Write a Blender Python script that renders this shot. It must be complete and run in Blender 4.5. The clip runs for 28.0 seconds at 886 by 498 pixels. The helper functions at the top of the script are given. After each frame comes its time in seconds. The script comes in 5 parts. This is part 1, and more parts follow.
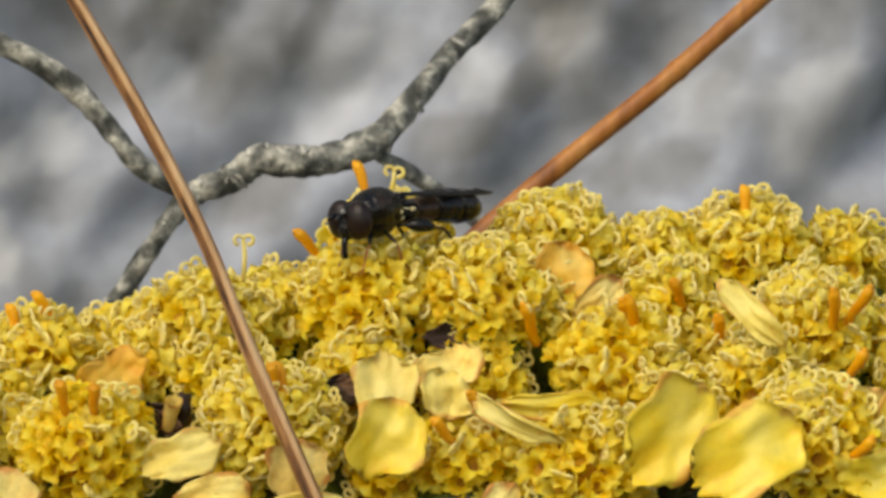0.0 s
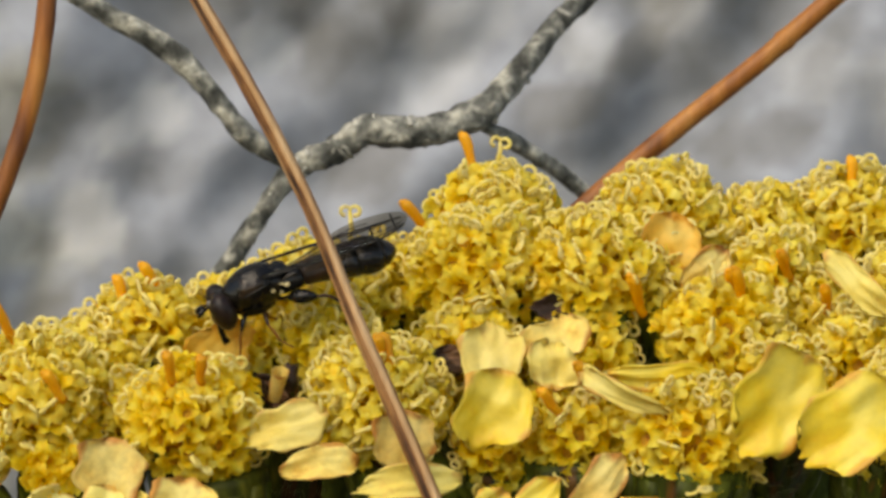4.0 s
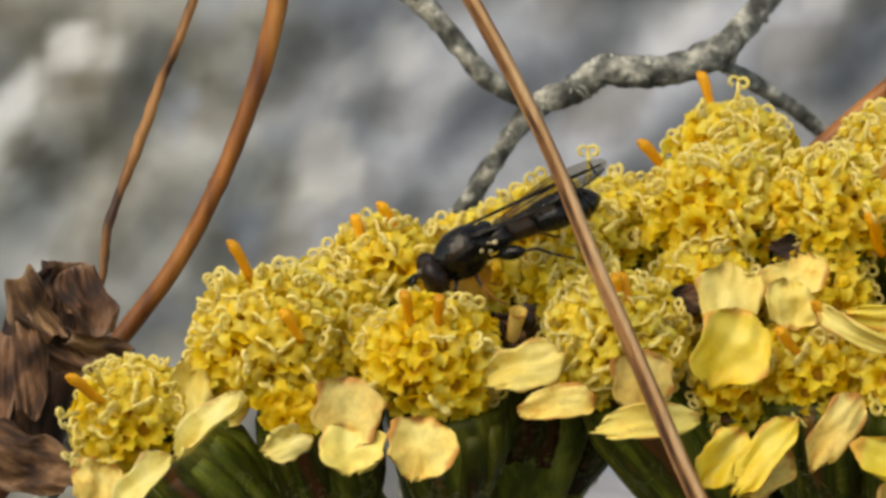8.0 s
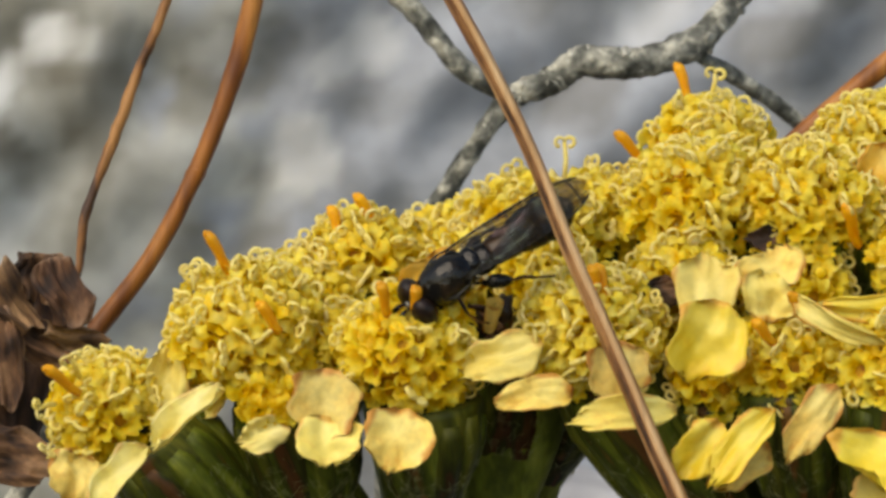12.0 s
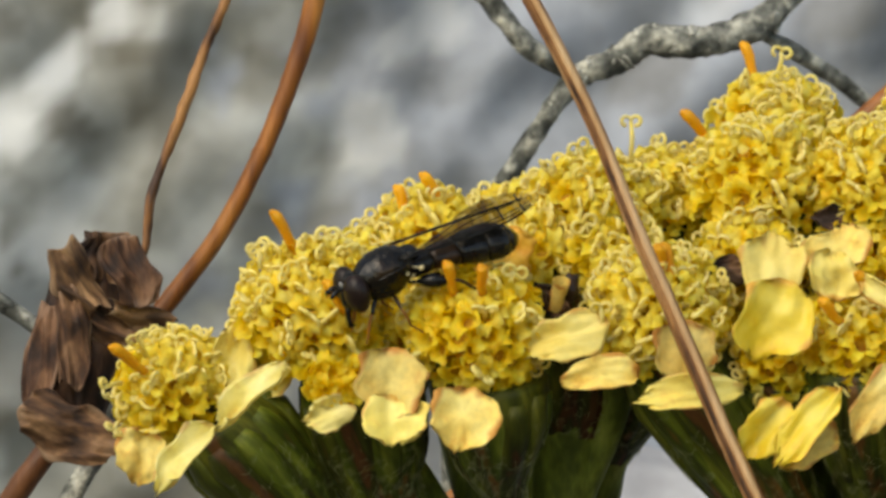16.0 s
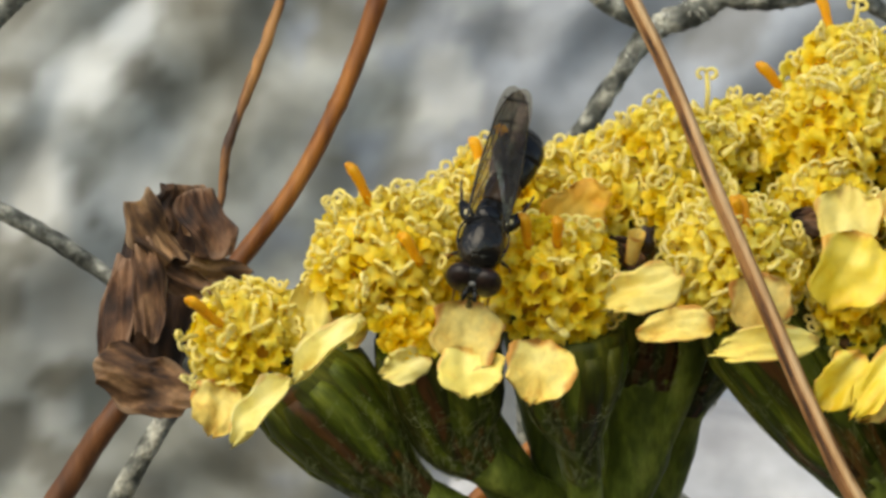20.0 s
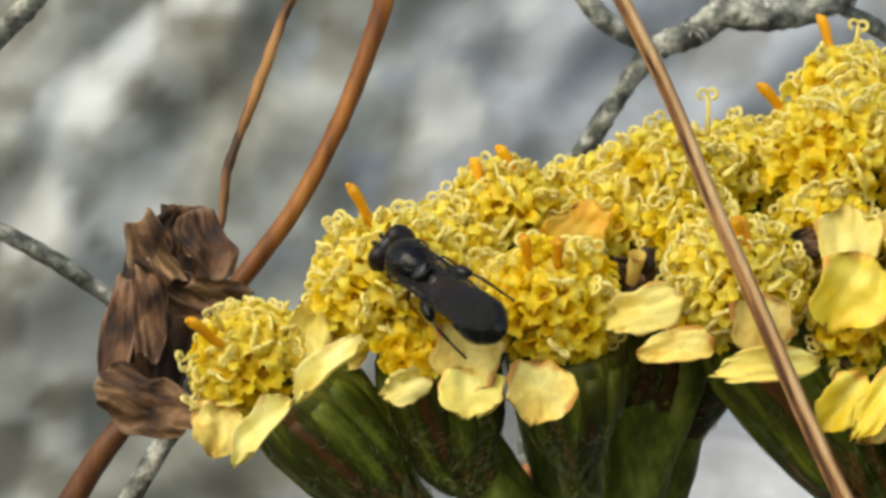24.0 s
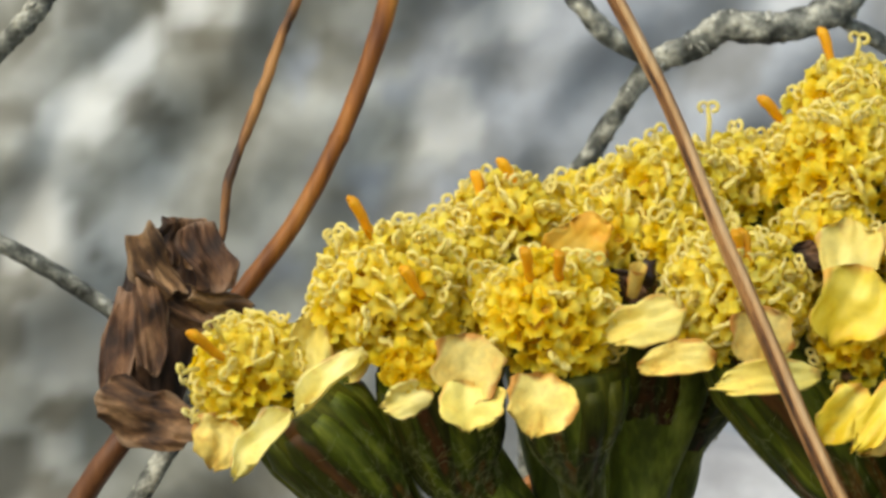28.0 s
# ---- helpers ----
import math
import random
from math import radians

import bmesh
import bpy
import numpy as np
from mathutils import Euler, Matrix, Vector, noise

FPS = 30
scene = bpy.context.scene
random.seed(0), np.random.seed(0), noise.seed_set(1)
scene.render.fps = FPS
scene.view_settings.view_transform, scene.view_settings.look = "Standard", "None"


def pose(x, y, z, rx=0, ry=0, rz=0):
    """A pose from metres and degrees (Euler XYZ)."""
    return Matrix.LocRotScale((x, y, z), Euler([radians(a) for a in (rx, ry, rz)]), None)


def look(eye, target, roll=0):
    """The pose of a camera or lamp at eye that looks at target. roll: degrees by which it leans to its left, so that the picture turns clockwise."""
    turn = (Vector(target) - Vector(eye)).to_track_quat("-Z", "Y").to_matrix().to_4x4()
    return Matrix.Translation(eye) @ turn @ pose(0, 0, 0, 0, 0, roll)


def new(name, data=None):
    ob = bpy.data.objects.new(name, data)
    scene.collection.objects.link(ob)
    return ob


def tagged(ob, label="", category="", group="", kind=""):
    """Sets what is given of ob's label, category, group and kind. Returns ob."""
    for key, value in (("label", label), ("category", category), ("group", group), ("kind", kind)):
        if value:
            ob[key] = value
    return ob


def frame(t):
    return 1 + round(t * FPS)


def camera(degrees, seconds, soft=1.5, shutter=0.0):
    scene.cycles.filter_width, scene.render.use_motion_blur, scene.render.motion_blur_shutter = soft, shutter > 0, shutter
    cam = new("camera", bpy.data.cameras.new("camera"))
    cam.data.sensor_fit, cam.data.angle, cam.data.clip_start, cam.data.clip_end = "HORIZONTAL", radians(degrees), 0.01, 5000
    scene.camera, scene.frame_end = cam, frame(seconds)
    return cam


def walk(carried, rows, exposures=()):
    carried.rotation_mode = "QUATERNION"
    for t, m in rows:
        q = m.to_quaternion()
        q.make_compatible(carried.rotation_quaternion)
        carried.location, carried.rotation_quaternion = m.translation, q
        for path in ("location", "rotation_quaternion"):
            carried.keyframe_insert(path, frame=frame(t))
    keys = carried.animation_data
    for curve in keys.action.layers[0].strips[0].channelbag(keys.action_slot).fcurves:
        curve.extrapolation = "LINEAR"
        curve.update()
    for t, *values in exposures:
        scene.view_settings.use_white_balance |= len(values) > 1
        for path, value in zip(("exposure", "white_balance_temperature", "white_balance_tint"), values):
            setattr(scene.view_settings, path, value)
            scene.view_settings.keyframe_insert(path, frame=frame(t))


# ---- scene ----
# A hoverfly on a cluster of yellow flower heads before a pale rock face. Lengths are in millimetres,
# from the middle of the flower cluster: x to the right, y away, z up.
MM = 0.001
BASE_Z = 0.45
DIST = 280.0


def V(x, y, z):
    return Vector((x * MM, y * MM, z * MM + BASE_Z))


# ---------------------------------------------------------------- camera
cam = camera(8.0, 28.0, soft=3.2)
cam.data.dof.use_dof = True
cam.data.dof.focus_distance = 0.275
cam.data.dof.aperture_fstop = 225.0
# seconds, and the point of the flower's plane at which the lens is aimed
AIM = [
    (0, 20.561, 5.909),
    (0.5, 19.987, 5.736),
    (1, 19.987, 5.478),
    (1.5, 19.959, 5.287),
    (2, 19.940, 5.573),
    (2.5, 19.959, 5.536),
    (4.5, 12.715, 3.365),
    (5, 9.164, 1.249),
    (5.5, 6.819, 1.428),
    (6, 6.054, 1.428),
    (6.5, 5.775, 1.403),
    (7, 5.558, 1.746),
    (7.5, 5.341, 3.430),
    (8, 5.303, 1.938),
    (8.5, 5.303, 0.638),
    (9, 5.328, 1.938),
    (9.5, 5.646, 2.843),
    (10, 5.965, 3.008),
    (10.5, 6.105, 3.187),
    (11, 6.131, 2.971),
    (11.5, 6.182, 2.307),
    (12, 6.335, 1.555),
    (12.5, 6.437, 1.327),
    (14.5, 6.565, 0.561),
    (15, 6.322, 0.230),
    (15.5, 5.010, 0.383),
    (16, 3.404, 0.625),
    (16.5, 1.988, -0.637),
    (17, 0.764, -2.498),
    (17.5, -0.663, -2.307),
    (18, -2.193, -1.325),
    (18.5, 0.370, -0.370),
    (19, 2.638, 0.663),
    (19.5, 2.447, 1.454),
    (20, 0.063, -1.478),
    (20.5, 0.586, -1.580),
    (21, 1.847, -0.765),
    (21.5, -0.613, -0.166),
    (23.5, 0.127, -1.020),
    (24, 0.037, -0.560),
    (24.5, 0.025, -0.228),
    (25, 0.037, -0.241),
    (25.5, 0.037, -0.241),
    (26, 0.037, -0.268),
    (26.5, 0.012, -0.241),
    (27, 0.000, -0.216),
    (27.5, -0.064, -0.114),
    (28, 0.000, -0.000),
]
walk(cam, [(t, look(V(0, -DIST, 0), V(x, 0, z))) for t, x, z in AIM], [(0, 0.38, 8000, 10), (2.5, 0.38, 8000, 10), (5, 0.33, 8150, 10), (9, 0.33, 8050, 9.5), (11, 0.44, 7900, 9),
      (12.5, 0.38, 7950, 9), (15, 0.43, 7800, 7), (16.3, 0.43, 7800, 6), (17, 0.52, 7800, 5), (20, 0.53, 7750, 5), (25, 0.59, 7700, 4), (28, 0.58, 7700, 4)])

# ---------------------------------------------------------------- light
world = bpy.data.worlds.new("overcast_sky")
scene.world = world
world.use_nodes = True
wn = world.node_tree.nodes
sky = wn.new("ShaderNodeTexSky")
sky.sky_type, sky.sun_disc = "NISHITA", False
sky.sun_elevation, sky.sun_rotation = radians(44), radians(216)
world.node_tree.links.new(sky.outputs[0], wn["Background"].inputs[0])
wn["Background"].inputs[1].default_value = 0.17
sun_data = bpy.data.lights.new("sun", "SUN")
sun_data.energy, sun_data.angle, sun_data.color = 1.5, radians(50), (1.0, 0.95, 0.88)
sun = new("sun", sun_data)
sun.matrix_world = look((-1.0, -1.35, 2.0), (0, 0, 0.4))


# ---------------------------------------------------------------- materials
def material(name, stops, scale=2000.0, rough=0.6, bump=0.0, fine=0.0, spec=0.4, random_shift=0.0,
             translucent=0.0, island=False, edge=None, stretch=(1, 1, 1), detail=4.0, shift=(0, 0, 0), reach=1.29):
    """Noise-driven base colour between the stops, a second finer noise for grain, bump, and a shift from piece to piece."""
    m = bpy.data.materials.new(name)
    m.use_nodes = True
    n, l = m.node_tree.nodes, m.node_tree.links
    p = n["Principled BSDF"]
    tc = n.new("ShaderNodeTexCoord")
    mp = n.new("ShaderNodeMapping")
    mp.inputs["Scale"].default_value = stretch
    mp.inputs["Location"].default_value = shift
    l.new(tc.outputs["Object"], mp.inputs[0])
    a = n.new("ShaderNodeTexNoise")
    a.inputs["Scale"].default_value, a.inputs["Detail"].default_value = scale, detail
    l.new(mp.outputs[0], a.inputs["Vector"])
    ramp = n.new("ShaderNodeValToRGB")
    e = ramp.color_ramp.elements
    while len(e) < len(stops):
        e.new(0.5)
    for k, (place, col) in enumerate(stops):
        e[k].position, e[k].color = place, (*col, 1)
    l.new(a.outputs[0], ramp.inputs[0])
    colour = ramp.outputs[0]
    if fine:
        b = n.new("ShaderNodeTexNoise")
        b.inputs["Scale"].default_value, b.inputs["Detail"].default_value = scale * 5.3, 3
        l.new(mp.outputs[0], b.inputs["Vector"])
        mr = n.new("ShaderNodeMapRange")
        mr.inputs["From Min"].default_value, mr.inputs["From Max"].default_value = 0.3, 0.7
        mr.inputs["To Min"].default_value, mr.inputs["To Max"].default_value = 1 - fine, 1 + fine
        l.new(b.outputs[0], mr.inputs[0])
        vm = n.new("ShaderNodeVectorMath")
        vm.operation = "SCALE"
        l.new(colour, vm.inputs[0])
        l.new(mr.outputs[0], vm.inputs["Scale"])
        colour = vm.outputs[0]
    if edge:
        # brown, shrivelled margin
        sp = n.new("ShaderNodeSeparateXYZ")
        l.new(tc.outputs["Generated"], sp.inputs[0])
        sides = []
        for k in (0, 1):
            q = n.new("ShaderNodeMath")
            q.operation = "MULTIPLY_ADD"
            q.inputs[1].default_value, q.inputs[2].default_value = 2.0, -1.0
            l.new(sp.outputs[k], q.inputs[0])
            w = n.new("ShaderNodeMath")
            w.operation = "ABSOLUTE"
            l.new(q.outputs[0], w.inputs[0])
            sides.append(w.outputs[0])
        big = n.new("ShaderNodeMath")
        big.operation = "MAXIMUM"
        l.new(sides[0], big.inputs[0])
        l.new(sides[1], big.inputs[1])
        sm = n.new("ShaderNodeMath")
        sm.operation = "ADD"
        l.new(big.outputs[0], sm.inputs[0])
        l.new(a.outputs[0], sm.inputs[1])
        er = n.new("ShaderNodeMapRange")
        er.inputs["From Min"].default_value, er.inputs["From Max"].default_value = reach, reach + 0.15
        l.new(sm.outputs[0], er.inputs[0])
        em = n.new("ShaderNodeMix")
        em.data_type = "RGBA"
        l.new(er.outputs[0], em.inputs["Factor"])
        l.new(colour, em.inputs["A"])
        em.inputs["B"].default_value = (*edge, 1)
        colour = em.outputs["Result"]
    if random_shift:
        if island:
            rnd = n.new("ShaderNodeNewGeometry").outputs["Random Per Island"]
        else:
            rnd = n.new("ShaderNodeObjectInfo").outputs["Random"]
        mr = n.new("ShaderNodeMapRange")
        mr.inputs["To Min"].default_value, mr.inputs["To Max"].default_value = 1 - random_shift, 1 + random_shift * 0.5
        l.new(rnd, mr.inputs[0])
        hs = n.new("ShaderNodeHueSaturation")
        l.new(colour, hs.inputs["Color"])
        l.new(mr.outputs[0], hs.inputs["Value"])
        mh = n.new("ShaderNodeMapRange")
        mh.inputs["To Min"].default_value, mh.inputs["To Max"].default_value = 0.5 - 0.03 * random_shift, 0.5 + 0.03 * random_shift
        l.new(rnd, mh.inputs[0])
        l.new(mh.outputs[0], hs.inputs["Hue"])
        colour = hs.outputs[0]
    l.new(colour, p.inputs["Base Color"])
    p.inputs["Roughness"].default_value = rough
    p.inputs["Specular IOR Level"].default_value = spec
    if bump:
        bp = n.new("ShaderNodeBump")
        bp.inputs["Strength"].default_value, bp.inputs["Distance"].default_value = 0.8, bump * MM
        l.new(a.outputs[0], bp.inputs["Height"])
        l.new(bp.outputs[0], p.inputs["Normal"])
    if translucent:
        tr = n.new("ShaderNodeBsdfTranslucent")
        l.new(colour, tr.inputs[0])
        mx = n.new("ShaderNodeMixShader")
        mx.inputs[0].default_value = translucent
        l.new(p.outputs[0], mx.inputs[1])
        l.new(tr.outputs[0], mx.inputs[2])
        l.new(mx.outputs[0], n["Material Output"].inputs[0])
    return m


COROLLA = material("corolla_yellow", [(0.34, (0.94, 0.70, 0.045)), (0.5, (0.95, 0.80, 0.10)), (0.66, (0.96, 0.86, 0.22))],
                   1500, 0.55, 0.04, 0.08, random_shift=0.12, translucent=0.5, island=True)
# deeper gold of style-less florets, with the warm shade of lower ones painted in
GOLD_SHADE = material("corolla_golden_shade", [(0.34, (0.93, 0.62, 0.018)), (0.5, (0.95, 0.75, 0.045)), (0.66, (0.95, 0.83, 0.13))],
                1500, 0.55, 0.05, 0.1, random_shift=0.16, translucent=0.5, island=True)
# dark colour that stands in for the shade inside open florets
THROAT_SHADE = material("floret_throat_shade", [(0.3, (0.24, 0.09, 0.004)), (0.7, (0.66, 0.38, 0.014))], 2500, 0.8, 0, 0.2)
STYLE = material("style_cream", [(0.3, (0.94, 0.80, 0.20)), (0.7, (0.96, 0.88, 0.44))], 2500, 0.5, 0, 0.06,
                 random_shift=0.10, translucent=0.45, island=True)
ANTHER = material("anther_orange", [(0.3, (0.86, 0.34, 0.008)), (0.7, (0.92, 0.50, 0.02))], 2500, 0.45, 0.04, 0.1, random_shift=0.15, translucent=0.25)
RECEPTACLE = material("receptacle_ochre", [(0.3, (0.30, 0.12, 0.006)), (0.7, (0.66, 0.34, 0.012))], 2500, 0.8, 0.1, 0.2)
PETAL = material("petal_yellow", [(0.32, (0.88, 0.58, 0.03)), (0.42, (0.92, 0.70, 0.05)), (0.7, (0.94, 0.80, 0.16))],
                 480, 0.42, 0.03, 0.05, random_shift=0.1, translucent=0.2, edge=(0.80, 0.44, 0.06), reach=1.32)
PETAL_DULL = material("petal_withered", [(0.30, (0.68, 0.36, 0.06)), (0.40, (0.88, 0.65, 0.16)), (0.7, (0.93, 0.80, 0.28))],
                      620, 0.55, 0.2, 0.1, random_shift=0.12, translucent=0.25, edge=(0.66, 0.31, 0.06), reach=1.28)
PETAL_ORANGE = material("petal_orange", [(0.33, (0.76, 0.34, 0.02)), (0.45, (0.88, 0.55, 0.07)), (0.7, (0.91, 0.70, 0.18))],
                        520, 0.5, 0.15, 0.08, translucent=0.3, edge=(0.78, 0.38, 0.03), reach=1.30)
PETAL_PALE = material("petal_pale", [(0.30, (0.76, 0.48, 0.10)), (0.40, (0.89, 0.72, 0.17)), (0.72, (0.93, 0.82, 0.28))],
                      520, 0.45, 0.05, 0.06, random_shift=0.1, translucent=0.22, edge=(0.76, 0.46, 0.10), reach=1.33)
PETAL_WHITE = material("petal_whitish", [(0.30, (0.80, 0.58, 0.16)), (0.40, (0.90, 0.79, 0.25)), (0.7, (0.94, 0.87, 0.40))],
                       620, 0.5, 0.15, 0.06, translucent=0.3, edge=(0.80, 0.58, 0.20), reach=1.36)
BRACT = material("bract_green", [(0.36, (0.095, 0.042, 0.008)), (0.42, (0.030, 0.037, 0.003)), (0.52, (0.060, 0.074, 0.005)), (0.66, (0.15, 0.160, 0.018))],
                 900, 0.55, 0.14, 0.3, spec=0.22, random_shift=0.4, stretch=(1, 1, 0.16))
STALK = material("stalk_green", [(0.34, (0.055, 0.072, 0.008)), (0.5, (0.105, 0.135, 0.017)), (0.66, (0.21, 0.24, 0.045))],
                 620, 0.6, 0.25, 0.3, spec=0.2, stretch=(1, 1, 0.4))
HAIR = material("cobweb_hair", [(0.3, (0.26, 0.29, 0.13)), (0.7, (0.42, 0.44, 0.26))], 3000, 0.7)
DRY_LIP = material("dry_sepal_lip", [(0.36, (0.026, 0.013, 0.008)), (0.49, (0.100, 0.047, 0.021)), (0.63, (0.25, 0.135, 0.066))],
                   900, 0.75, 0.2, 0.3, random_shift=0.3, stretch=(1, 0.5, 1), edge=(0.30, 0.185, 0.11), reach=1.34)
DRY = material("dry_sepal_brown", [(0.34, (0.010, 0.006, 0.004)), (0.47, (0.05, 0.024, 0.012)), (0.63, (0.16, 0.082, 0.042))],
               700, 0.75, 0.3, 0.3, random_shift=0.2, stretch=(1, 1, 0.35))
STRAW = material("straw_stem", [(0.33, (0.19, 0.075, 0.026)), (0.47, (0.38, 0.185, 0.07)), (0.66, (0.57, 0.345, 0.165))],
                 700, 0.5, 0.12, 0.15, stretch=(1, 1, 0.12))
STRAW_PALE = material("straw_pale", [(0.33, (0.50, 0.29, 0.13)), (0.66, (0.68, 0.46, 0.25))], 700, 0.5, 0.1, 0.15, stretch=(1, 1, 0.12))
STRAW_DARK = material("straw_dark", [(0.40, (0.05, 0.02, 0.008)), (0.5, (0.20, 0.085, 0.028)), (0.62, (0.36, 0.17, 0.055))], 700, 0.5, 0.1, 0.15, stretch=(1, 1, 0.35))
RUSSET = material("russet_stem", [(0.33, (0.13, 0.036, 0.006)), (0.5, (0.32, 0.11, 0.018)), (0.7, (0.46, 0.20, 0.045))],
                  600, 0.5, 0.15, 0.15, stretch=(1, 1, 0.2))
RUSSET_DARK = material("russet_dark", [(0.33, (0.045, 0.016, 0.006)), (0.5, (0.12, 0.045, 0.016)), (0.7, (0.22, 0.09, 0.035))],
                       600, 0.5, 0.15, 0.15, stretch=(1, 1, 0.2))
TWIG = material("grey_lichen_twig", [(0.37, (0.045, 0.046, 0.038)), (0.48, (0.135, 0.138, 0.118)), (0.61, (0.42, 0.41, 0.34))],
                760, 0.85, 0.9, 0.4, detail=6)
LICHEN = material("lichen_pale", [(0.35, (0.22, 0.22, 0.19)), (0.6, (0.50, 0.49, 0.42))], 1500, 0.9, 0.2, 0.2, random_shift=0.3)
ROCK = material("pale_rock", [(0.30, (0.095, 0.094, 0.082)), (0.43, (0.197, 0.210, 0.224)), (0.58, (0.320, 0.346, 0.390))],
                75, 0.9, 1.6, 0.14, detail=4.5, shift=(0.031, 0.0, 0.017))


def tone_and_shade(mat):
    """A warmer tone, and pale and dark patches with lit ridges and shaded hollows painted in, laid over the rock where
    the mesh carries them.
    """
    n, l = mat.node_tree.nodes, mat.node_tree.links
    p = n["Principled BSDF"]
    colour = p.inputs["Base Color"].links[0].from_socket
    at = n.new("ShaderNodeAttribute")
    at.attribute_name = "tone_and_shade"
    sp = n.new("ShaderNodeSeparateColor")
    l.new(at.outputs["Color"], sp.inputs[0])
    for k, tint in ((2, (1.04, 0.98, 0.80)), (0, (0.70, 0.71, 0.70)), (1, (0.10, 0.09, 0.066))):
        mx = n.new("ShaderNodeMix")
        mx.data_type = "RGBA"
        mx.blend_type = "MULTIPLY" if k == 2 else "MIX"
        l.new(sp.outputs[k], mx.inputs["Factor"])
        l.new(colour, mx.inputs["A"])
        mx.inputs["B"].default_value = (*tint, 1)
        colour = mx.outputs["Result"]
    l.new(colour, p.inputs["Base Color"])


tone_and_shade(ROCK)
WHITE_STONE = material("whitish_stone", [(0.36, (0.32, 0.32, 0.33)), (0.6, (0.47, 0.475, 0.49))], 120, 0.85, 0.8, 0.1)
SOIL = material("dry_soil", [(0.3, (0.045, 0.038, 0.026)), (0.7, (0.14, 0.118, 0.085))], 60, 0.95, 3, 0.3)
FLY_BLACK = material("fly_black", [(0.3, (0.004, 0.004, 0.004)), (0.7, (0.014, 0.013, 0.011))], 1000, 0.13, 0.16, 0.3, spec=0.26)
FLY_BRONZE = material("fly_bronze", [(0.42, (0.003, 0.003, 0.003)), (0.56, (0.010, 0.008, 0.005)), (0.70, (0.03, 0.018, 0.009))], 900, 0.10, 0.34, 0.45, spec=0.30)
FLY_EYE = material("fly_eye", [(0.3, (0.008, 0.005, 0.004)), (0.7, (0.022, 0.012, 0.009))], 4000, 0.34, 0.02, 0.2, spec=0.24)
FLY_BROWN = material("fly_brown", [(0.3, (0.012, 0.007, 0.004)), (0.7, (0.045, 0.022, 0.010))], 1800, 0.35, 0.04, 0.2, spec=0.3)
FLY_YELLOW = material("fly_yellow", [(0.3, (0.45, 0.36, 0.15)), (0.7, (0.70, 0.62, 0.36))], 2500, 0.5)
FLY_GREY = material("fly_dusting", [(0.3, (0.10, 0.10, 0.09)), (0.7, (0.26, 0.26, 0.24))], 2500, 0.6)
FLY_ORANGE = material("fly_leg_orange", [(0.3, (0.10, 0.035, 0.008)), (0.7, (0.34, 0.14, 0.025))], 1500, 0.4)


def wing_material():
    m = bpy.data.materials.new("wing_membrane")
    m.use_nodes = True
    n, l = m.node_tree.nodes, m.node_tree.links
    p = n["Principled BSDF"]
    p.inputs["Base Color"].default_value = (0.022, 0.017, 0.013, 1)
    p.inputs["IOR"].default_value = 1.42
    p.inputs["Roughness"].default_value = 0.12
    p.inputs["Specular IOR Level"].default_value = 0.5
    p.inputs["Thin Film IOR"].default_value = 1.38
    tr = n.new("ShaderNodeBsdfTransparent")
    tr.inputs[0].default_value = (0.80, 0.74, 0.62, 1)
    tc = n.new("ShaderNodeTexCoord")
    no = n.new("ShaderNodeTexNoise")
    no.inputs["Scale"].default_value = 420
    l.new(tc.outputs["Object"], no.inputs["Vector"])
    along = n.new("ShaderNodeSeparateXYZ")
    l.new(tc.outputs["Object"], along.inputs[0])
    smoke = n.new("ShaderNodeMapRange")
    smoke.inputs["From Min"].default_value, smoke.inputs["From Max"].default_value = -6.4 * MM, -3.6 * MM
    smoke.inputs["To Min"].default_value, smoke.inputs["To Max"].default_value = 0.14, 0.42
    l.new(along.outputs[0], smoke.inputs[0])
    mr = n.new("ShaderNodeMath")
    mr.operation = "MULTIPLY_ADD"
    mr.inputs[1].default_value = 0.25
    l.new(no.outputs[0], mr.inputs[0])
    l.new(smoke.outputs[0], mr.inputs[2])
    film = n.new("ShaderNodeMapRange")
    film.inputs["From Min"].default_value, film.inputs["From Max"].default_value = 0.3, 0.7
    film.inputs["To Min"].default_value, film.inputs["To Max"].default_value = 280, 520
    l.new(no.outputs[0], film.inputs[0])
    l.new(film.outputs[0], p.inputs["Thin Film Thickness"])
    mx = n.new("ShaderNodeMixShader")
    l.new(mr.outputs[0], mx.inputs[0])
    l.new(tr.outputs[0], mx.inputs[1])
    l.new(p.outputs[0], mx.inputs[2])
    l.new(mx.outputs[0], n["Material Output"].inputs[0])
    return m


WING = wing_material()


# ---------------------------------------------------------------- mesh building
class Build:
    """Collects vertices (millimetres), faces and material slots for one mesh."""

    def __init__(self):
        self.v, self.f, self.m = [], [], []

    def add(self, verts, faces, slot=0):
        k = len(self.v)
        self.v += [tuple(p) for p in verts]
        self.f += [tuple(i + k for i in f) for f in faces]
        self.m += [slot] * len(faces)

    def mesh(self, name, *mats, smooth=True):
        me = bpy.data.meshes.new(name)
        me.from_pydata([(x * MM, y * MM, z * MM) for x, y, z in self.v], [], self.f)
        for mt in mats:
            me.materials.append(mt)
        me.polygons.foreach_set("material_index", self.m)
        me.polygons.foreach_set("use_smooth", [smooth] * len(self.f))
        me.update()
        return me


